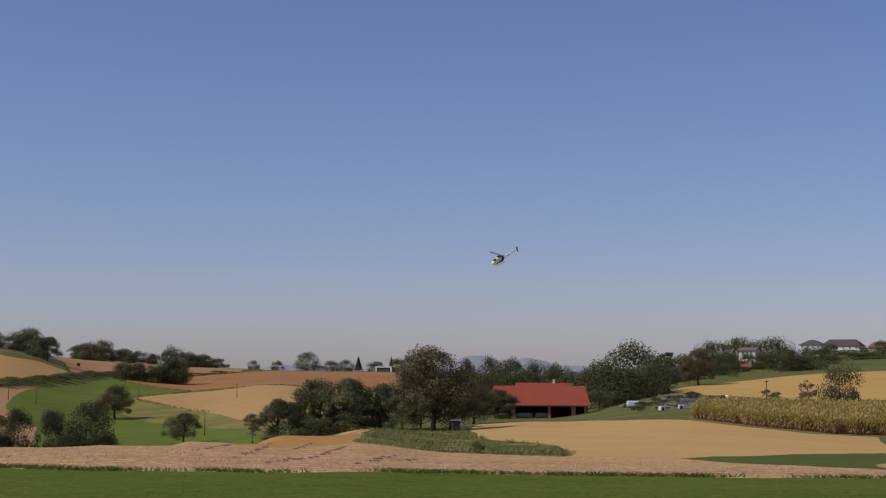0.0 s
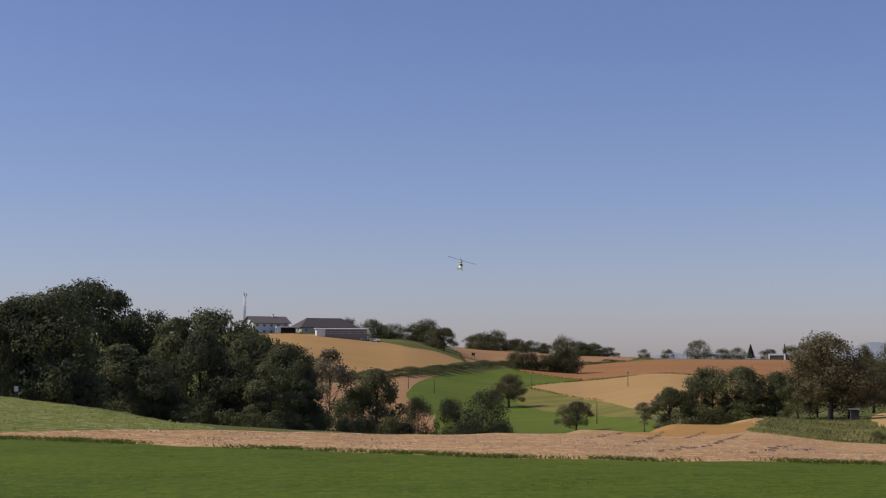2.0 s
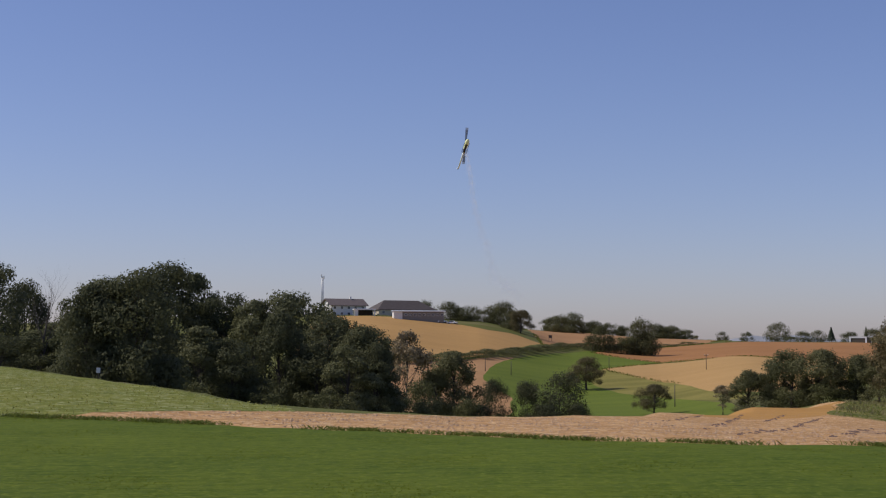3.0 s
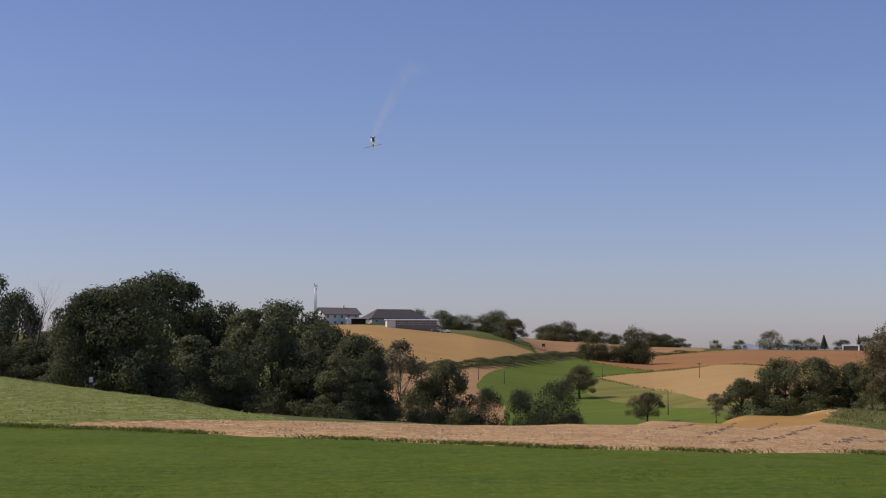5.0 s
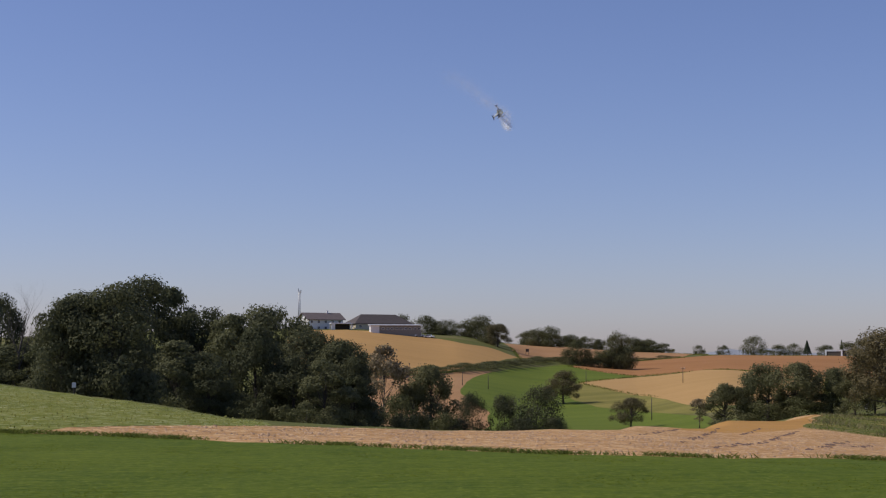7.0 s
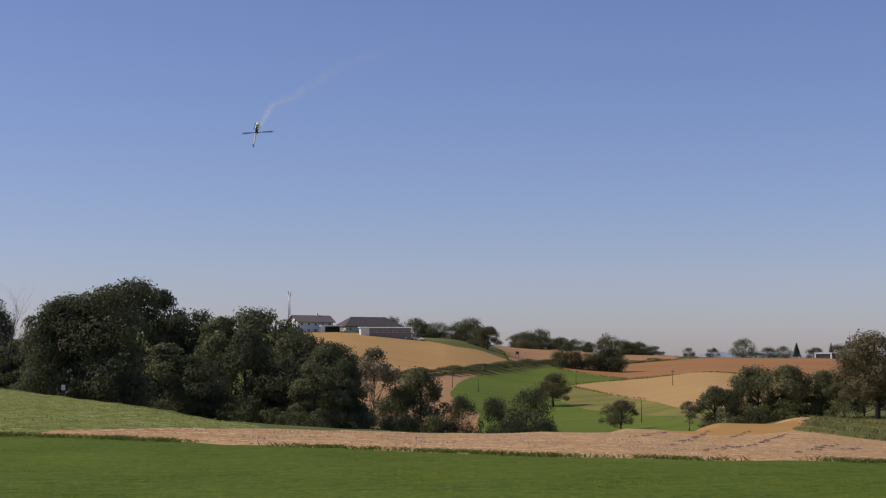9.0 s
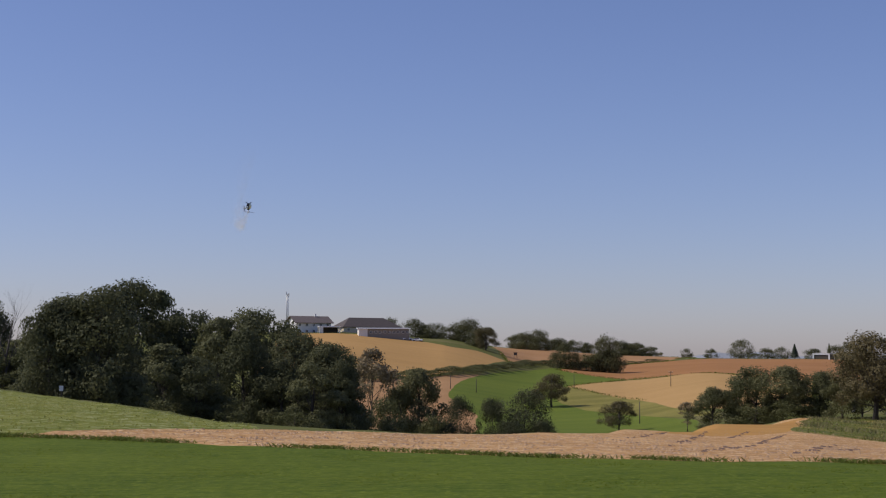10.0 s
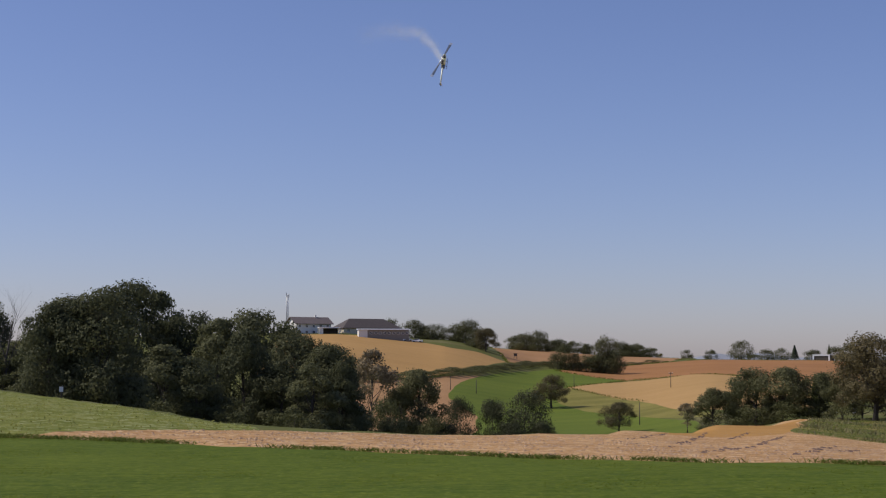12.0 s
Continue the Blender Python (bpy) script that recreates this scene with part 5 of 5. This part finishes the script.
house("brick_stable", 271.5, 534, -20, 3.2, 3.0, 2.2, 0.8, BRICK, ROOF_RUST, "small red brick outbuilding on the slope", chimney=False, ground=3.7)
house("hill_house", 465.6, 828.1, -48, 13.0, 9.0, 4.6, 2.6, WHITE, ROOF_DARK, "white hill house with dark pyramid roof", hip=5.5, front=4, side=2, ground=17.0)
house("hill_hall", 487.0, 830.0, -46, 23.0, 12.0, 4.0, 3.6, WHITE, ROOF_DARK, "long white hill house with dark hipped roof", hip=4, front=6, side=2, chimney=False, ground=17.2)
house("hill_cottage", 503.7, 816.5, -46, 11.0, 8.0, 3.0, 2.6, WHITE, ROOF_RUST, "hill cottage with rust-red hipped roof", hip=3, front=3, side=2, ground=17.8)

plant([("shrub", 446 + 7.5 * i, 797 - 1.5 * i, 3.3 + 0.6 * math.sin(i * 1.9), 10) for i in range(9)], "garden hedge", " below the hill houses")
plant([("field", 322, 620, 5.4, 8), ("field", 331, 614, 6.6, 9), ("field", 340, 610, 6.0, 9), ("field", 348, 604, 6.8, 9)], "slope trees", " below the hill houses")


def far_hills():
    """Ranges on the horizon, the air's blue haze put into their base colour."""
    mat = plain("haze-tinted far hills", (0.27, 0.282, 0.305), 1.0, 0, 0.08, 0.004)
    for start, stop, peaks in ((6, 15, ((10.1, 32, 1.3), (11.6, 33, 1.5), (13.2, 22, 1.5))), (14.5, 24, ((17.2, 62, 1.5), (19.0, 55, 1.6), (20.8, 34, 1.8)))):
        bm = bmesh.new()
        rows = []
        for i in range(90):
            a = start + (stop - start) * i / 89
            top = max(h_ * math.exp(-((a - c) / w) ** 2) for c, h_, w in peaks) + 1.0 * math.sin(a * 9) + 0.6 * math.sin(a * 23)
            row = []
            for r, f in ((3900, 0.0), (4300, 0.75), (4500, 1.0), (4800, 0.0)):
                z = -75 + (top + 75) * f
                row.append(bm.verts.new((r * math.sin(radians(a)), r * math.cos(radians(a)), z)))
            rows.append(row)
        for p, q in zip(rows, rows[1:]):
            for k in range(3):
                bm.faces.new((p[k], q[k], q[k + 1], p[k + 1])).smooth = True
        me = bpy.data.meshes.new("backdrop")
        bm.to_mesh(me)
        bm.free()
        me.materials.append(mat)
        tagged(new("backdrop", me), "wooded hills on the horizon with haze in their colour", "hills", kind="structure")


far_hills()


def marker_box(x, y, w, h):
    root = tagged(new("bee_box"), "small white wooden box under the trees", "box", "white boxes")
    root.matrix_basis = pose(x, y, height(x, y), 0, 0, 15)
    bm = bmesh.new()
    box(bm, 0, 0, h * 0.5, w, w, h, 0.03)
    part("body", bm, WHITE, root)
    bm = bmesh.new()
    box(bm, 0, 0, h + 0.03, w + 0.12, w + 0.12, 0.06, 0.01)
    part("lid", bm, STEEL, root, "grey sheet lid")


for x, y, w, h in ((88.0, 332.0, 0.7, 1.3),):
    marker_box(x, y, w, h)

# ---- the model helicopter ----
SHELL = plain("pale yellow-white canopy paint", (0.82, 0.86, 0.46), 0.28, 0, 0.05, 6)
YELLOW = plain("yellow boom paint", (0.85, 0.88, 0.74), 0.35, 0, 0.06, 6)
BLACK = plain("black carbon frame", (0.02, 0.02, 0.022), 0.4, 0, 0.2, 20)
TIP = plain("white blade tip", (0.80, 0.80, 0.80), 0.3, 0, 0.03, 8)


def sheer(name, color, cover):
    """A fast thin thing that the sky shines through."""
    def build(node, link, bsdf):
        bsdf.inputs["Base Color"].default_value = (*color, 1)
        bsdf.inputs["Roughness"].default_value = 0.35
        bsdf.inputs["Alpha"].default_value = cover
    return material(name, build)


BLADE_MAT = sheer("grey whirling blade", (0.05, 0.05, 0.06), 0.56)
# paler grey at the blade ends paints in the sun's flash there
TIP_GLINT = sheer("whirling blade tip with painted glint", (0.36, 0.36, 0.38), 0.40)
METAL = plain("brushed aluminium", (0.55, 0.56, 0.57), 0.35, 0.9, 0.08, 20)


def loft(bm, stations, sides=14):
    """A body through oval stations: y, z, half-width, half-height."""
    rings = []
    for y, z, w, h in stations:
        rings.append([bm.verts.new((w * math.cos(a), y, z + h * math.sin(a))) for a in (2 * math.pi * k / sides for k in range(sides))])
    for lo, hi in zip(rings, rings[1:]):
        for k in range(sides):
            bm.faces.new((lo[k], hi[k], hi[(k + 1) % sides], lo[(k + 1) % sides])).smooth = True
    bm.faces.new(rings[0])
    bm.faces.new(rings[-1][::-1])


def helicopter():
    heli = tagged(new("model_helicopter"), "pale yellow radio-controlled model helicopter flying aerobatics", "helicopter")
    bm = bmesh.new()
    loft(bm, [(0.40, -0.09, 0.008, 0.008), (0.375, -0.085, 0.05, 0.05), (0.31, -0.07, 0.08, 0.085), (0.20, -0.045, 0.095, 0.115),
              (0.08, -0.03, 0.09, 0.12), (-0.04, -0.02, 0.07, 0.095), (-0.14, -0.02, 0.045, 0.06)])
    canopy = part("canopy", bm, SHELL, heli, "glossy pale yellow canopy")
    bm = bmesh.new()
    loft(bm, [(0.30, -0.02, 0.055, 0.045), (0.26, -0.005, 0.074, 0.062), (0.20, 0.015, 0.084, 0.065), (0.16, 0.025, 0.075, 0.05)], 12)
    part("windscreen", bm, BLACK, canopy, "dark canopy window")
    bm = bmesh.new()
    box(bm, 0, 0.0, -0.10, 0.085, 0.36, 0.15, 0.015)
    box(bm, 0, -0.14, -0.03, 0.10, 0.18, 0.13, 0.01)
    box(bm, 0, -0.03, 0.085, 0.09, 0.17, 0.06, 0.01)
    part("frame", bm, BLACK, heli, "black carbon side frames")
    bm = bmesh.new()
    tube(bm, [(0, -0.12, -0.02), (0, -0.5, -0.01), (0, -0.97, 0.0)], [0.036, 0.032, 0.024], 12)
    boom = part("tail_boom", bm, YELLOW, heli, "pale yellow tail boom")
    bm = bmesh.new()
    tube(bm, [(0, -0.62, -0.03), (0, -0.2, -0.12)], [0.008, 0.008], 6)
    part("strut", bm, BLACK, boom)
    bm = bmesh.new()
    vs = [(-0.92, 0.02), (-0.99, 0.12), (-1.02, 0.12), (-0.99, -0.02), (-1.0, -0.10), (-0.97, -0.10), (-0.93, -0.02)]
    lo = [bm.verts.new((-0.006, y, z)) for y, z in vs]
    hi = [bm.verts.new((0.006, y, z)) for y, z in vs]
    bm.faces.new(lo)
    bm.faces.new(hi[::-1])
    for i in range(len(vs)):
        bm.faces.new((lo[i], hi[i], hi[(i + 1) % len(vs)], lo[(i + 1) % len(vs)]))
    part("tail_fin", bm, BLACK, boom, "dark upright tail fin")
    bm = bmesh.new()
    box(bm, 0.045, -0.97, 0, 0.012, 0.03, 0.26, 0.003)
    tube(bm, [(0, -0.97, 0), (0.055, -0.97, 0)], [0.018, 0.016], 8)
    part("tail_rotor", bm, TIP, heli, "white two-bladed tail rotor")
    for s in (-1, 1):
        bm = bmesh.new()
        tube(bm, [(s * 0.10, 0.27, -0.195), (s * 0.10, 0.22, -0.215), (s * 0.10, -0.12, -0.215), (s * 0.10, -0.19, -0.205)], [0.009] * 4, 8)
        part("skid", bm, BLACK, heli, "black landing skid")
    for y in (0.14, -0.07):
        bm = bmesh.new()
        tube(bm, [(-0.10, y, -0.215), (-0.05, y, -0.16), (0.05, y, -0.16), (0.10, y, -0.215)], [0.008] * 4, 6)
        part("skid_bow", bm, BLACK, heli)
    bm = bmesh.new()
    tube(bm, [(0, 0, 0.05), (0, 0, 0.20)], [0.011, 0.011], 8)
    part("mast", bm, METAL, heli, "steel rotor mast")
    rotor = new("main_rotor")
    rotor.parent = heli
    bm = bmesh.new()
    box(bm, 0, 0, 0, 0.20, 0.05, 0.035, 0.008)
    box(bm, 0, 0, 0.02, 0.05, 0.09, 0.02, 0.006)
    part("rotor_head", bm, METAL, rotor, "metal rotor head")
    for s in (-1, 1):
        for name, r0, r1, mat in (("blade", 0.10, 0.70, BLADE_MAT), ("blade_tip", 0.70, 0.79, TIP_GLINT)):
            bm = bmesh.new()
            rings = []
            for r in np.linspace(r0, r1, 5):
                c = 0.02 + 0.055 * r
                rings.append([bm.verts.new((s * r, s * y, z + 0.012 * r)) for y, z in ((-c, 0), (-c * 0.3, 0.005), (c, 0.0), (-c * 0.3, -0.004))])
            for lo, hi in zip(rings, rings[1:]):
                for k in range(4):
                    bm.faces.new((lo[k], lo[(k + 1) % 4], hi[(k + 1) % 4], hi[k]))
            bm.faces.new(rings[0])
            bm.faces.new(rings[-1])
            bmesh.ops.recalc_face_normals(bm, faces=bm.faces)
            part(name, bm, mat, rotor)
    return heli, rotor


heli, rotor = helicopter()


def wisp_material(name, density):
    def build(node, link, bsdf):
        bsdf.inputs["Base Color"].default_value = (0.80, 0.85, 0.95, 1)
        bsdf.inputs["Roughness"].default_value = 1.0
        bsdf.inputs["Specular IOR Level"].default_value = 0.0
        clear = node("BsdfTransparent")
        glow = node("BsdfTranslucent")
        glow.inputs["Color"].default_value = (0.80, 0.85, 0.95, 1)
        lit, mix = node("MixShader"), node("MixShader")
        lit.inputs[0].default_value, mix.inputs[0].default_value = 0.5, density
        link(bsdf.outputs[0], lit.inputs[1])
        link(glow.outputs[0], lit.inputs[2])
        link(clear.outputs[0], mix.inputs[1])
        link(lit.outputs[0], mix.inputs[2])
        out = [n for n in bsdf.id_data.nodes if n.type == "OUTPUT_MATERIAL"][0]
        link(mix.outputs[0], out.inputs["Surface"])
    return material(name, build)


PUFFS = 56
smoke = tagged(new("smoke_trail"), "thin whitish exhaust smoke trailing behind the helicopter", "smoke")
puffs = []
rng = np.random.default_rng(31)
smoke_mats = [wisp_material("exhaust smoke", d) for d in (0.36, 0.44, 0.38, 0.26, 0.16, 0.08)]
for i in range(PUFFS):
    age = (i + 1) / PUFFS
    spread = 0.05 + 0.17 * age ** 1.25
    count = 560
    spots = rng.normal(0, 1, (count, 3)) * spread * np.array([1, 1, 0.9])
    v, q = leaf_quads(rng, spots, rng.normal(0, 1, (count, 3)), 0.0065 + 0.006 * age)
    ob = new("puff", grid_mesh("puff", v, q, smoke_mats[min(5, int(age * 6))]))
    ob.parent = smoke
    tagged(ob, kind="stuff")
    ob.visible_shadow = False
    puffs.append((ob, 0.9 * age ** 1.3 + 0.004, rng.normal(0, 0.008 + 0.06 * age, 3)))

FLIGHT = [
    (0, pose(20.32, 62.64, 6.72, -26.3, -9.4, 102.0)),
    (0.3, pose(17.33, 63.92, 6.71, -27.4, -14.9, 112.7)),
    (0.6, pose(14.31, 65.07, 6.61, -26.0, -23.1, 122.3)),
    (0.9, pose(11.45, 66.04, 6.62, -25.9, -16.6, 136.7)),
    (1.2, pose(8.44, 66.91, 6.40, -32.2, -12.7, 147.7)),
    (1.5, pose(5.92, 67.60, 6.13, -34.8, -21.8, 174.1)),
    (1.8, pose(3.83, 68.95, 6.16, -20.4, -7.5, 175.1)),
    (2.1, pose(2.34, 70.23, 6.19, -13.1, -10.6, -175.6)),
    (2.4, pose(1.38, 71.45, 6.69, 2.2, -4.9, -167.5)),
    (2.5, pose(0.63, 71.84, 6.98, 8.4, -0.6, -160.5)),
    (2.6, pose(0.35, 70.24, 7.37, 15.7, 3.5, -157.7)),
    (2.8, pose(-0.12, 67.00, 8.53, 38.9, -14.4, -162.9)),
    (3.0, pose(-0.52, 63.76, 9.93, 65.7, -16.1, -172.3)),
    (3.2, pose(-0.92, 60.51, 11.21, 87.4, -11.3, 176.3)),
    (3.5, pose(-1.16, 62.25, 13.37, 117.3, -3.5, 173.9)),
    (3.9, pose(-1.62, 64.67, 14.38, 131.4, 4.0, 176.7)),
    (4.3, pose(-2.72, 67.53, 14.27, 136.4, 6.1, 179.2)),
    (4.6, pose(-3.90, 69.83, 13.15, 138.4, 7.3, 176.5)),
    (4.8, pose(-4.62, 71.38, 12.17, 141.1, 7.6, 176.9)),
    (5.0, pose(-4.34, 68.11, 11.15, 164.7, 0.7, -174.8)),
    (5.2, pose(-3.62, 64.81, 10.80, -178.5, -11.7, -176.6)),
    (5.4, pose(-2.85, 61.47, 10.90, -161.7, -2.8, -171.8)),
    (5.5, pose(-2.49, 60.46, 11.08, -140.5, 10.5, -168.8)),
    (5.6, pose(-2.08, 59.45, 11.33, -119.8, 18.1, -166.0)),
    (5.8, pose(-1.35, 59.72, 12.32, -117.3, 40.0, -175.4)),
    (6.0, pose(-0.64, 60.03, 12.86, -118.0, 69.4, -174.2)),
    (6.2, pose(0.24, 60.37, 12.86, 4.0, 68.2, -64.0)),
    (6.4, pose(0.93, 60.98, 12.72, 40.5, 45.1, -44.0)),
    (6.6, pose(1.55, 61.61, 12.39, 50.0, 33.9, -59.2)),
    (6.8, pose(1.84, 62.24, 12.08, 42.3, 7.0, -39.8)),
    (7.0, pose(1.82, 62.85, 11.84, 23.1, -12.5, -22.0)),
    (7.2, pose(1.43, 63.43, 12.08, 15.7, -20.3, -2.5)),
    (7.6, pose(0.79, 65.29, 13.95, 50.7, -59.0, -40.1)),
    (8.0, pose(-0.94, 67.17, 15.53, 128.4, -40.5, -140.4)),
    (8.4, pose(-4.42, 70.17, 15.44, 126.9, -17.9, -168.8)),
    (8.8, pose(-8.25, 73.29, 13.94, 114.4, -5.3, 169.3)),
    (9.0, pose(-8.94, 72.98, 12.76, 120.8, -3.3, 173.8)),
    (9.2, pose(-9.42, 72.67, 11.51, 128.4, -3.4, 177.0)),
    (9.4, pose(-9.63, 72.35, 10.41, 135.0, 1.0, -178.9)),
    (9.6, pose(-9.70, 72.02, 9.51, 142.6, 4.7, -174.2)),
    (9.8, pose(-9.48, 71.66, 8.93, 149.7, 2.1, -176.1)),
    (10.0, pose(-8.56, 67.68, 8.55, 171.6, -0.2, 177.2)),
    (10.2, pose(-7.40, 63.66, 8.66, -165.4, -1.1, -166.6)),
    (10.4, pose(-6.08, 59.58, 9.59, -148.5, -1.2, -163.1)),
    (10.5, pose(-5.48, 58.53, 10.21, -131.8, -7.3, -164.0)),
    (10.6, pose(-4.93, 57.47, 11.00, -131.1, -8.1, -169.1)),
    (10.8, pose(-3.88, 55.39, 12.05, -97.9, 15.8, -169.8)),
    (11.0, pose(-3.20, 55.95, 13.40, -127.2, 51.1, 162.6)),
    (11.2, pose(-2.46, 56.57, 14.16, 3.5, 43.1, -68.8)),
    (11.4, pose(-1.75, 57.21, 14.46, 30.9, 25.2, -52.0)),
    (11.6, pose(-1.04, 57.88, 14.50, 59.7, 23.4, -40.8)),
    (11.8, pose(-0.42, 58.57, 14.11, 74.5, 19.5, -16.1)),
    (12.0, pose(0.00, 59.29, 13.39, 71.8, 0.8, -17.6)),
]
BLADE = [(0, 176), (0.3, 174), (0.6, 138), (0.9, 108), (1.2, 190), (1.5, 152), (1.8, 156), (2.1, 144), (2.4, 192), (2.5, 180), (2.6, 170), (2.8, 170), (3, 258), (3.2, 346), (3.5, 378), (3.9, 352), (4.3, 400), (4.6, 364), (4.8, 330), (5, 302), (5.2, 326), (5.4, 360), (5.5, 380), (5.6, 420), (5.8, 470), (6, 502), (6.2, 512), (6.4, 506), (6.6, 504), (6.8, 486), (7, 470), (7.2, 558), (7.6, 646), (8, 696), (8.4, 684), (8.8, 640), (9, 712), (9.2, 762), (9.4, 680), (9.5, 645), (9.6, 588), (9.8, 600), (10, 604), (10.2, 628), (10.4, 690), (10.5, 728), (10.6, 770), (10.8, 814), (11, 828), (11.2, 838), (11.4, 818), (11.6, 756), (11.8, 694), (12, 606)]


def motions():
    walk(heli, FLIGHT)
    walk(rotor, [(t, pose(0, 0, 0.20, 0, 0, a)) for t, a in BLADE])
    times = np.array([t for t, _ in FLIGHT])
    path = np.array([m.translation for _, m in FLIGHT])
    outlet = np.array([m.to_3x3() @ Vector((0, -0.05, -0.12)) for _, m in FLIGHT])
    mast_way = np.array([m.to_3x3() @ Vector((0, 0, 1)) for _, m in FLIGHT])

    def along(table, t):
        return np.array([np.interp(t, times, table[:, k]) for k in range(3)])

    def wash(t):
        """Speed of the rotor's wash: against the thrust that holds and turns the machine."""
        push = (along(path, t + 0.3) - 2 * along(path, t) + along(path, t - 0.3)) / 0.09
        push = np.array([np.clip(push[0], -8, 8), 0, np.clip(push[2], -9, 12) + 9.8])
        return -along(mast_way, t) * float(np.clip(push @ along(mast_way, t) / 9.8, -1.6, 1.6)) * 5.0

    for ob, delay, off in puffs:
        rows = []
        for t in np.arange(0, 12.01, 0.1):
            s = t - delay * float(np.interp(t, (2.2, 2.4, 2.6, 2.8), (600.0, 300.0, 8.0, 1.0)))
            spot = along(path, s) + along(outlet, s) + off
            if s < 0:
                spot = path[0] + (path[1] - path[0]) / (times[1] - times[0]) * s
            else:
                spot = spot + wash(s) * 0.3 * (1 - math.exp(-delay / 0.3))
            rows.append((float(t), pose(*spot, 0, 0, 40 * delay)))
        walk(ob, rows)



motions()
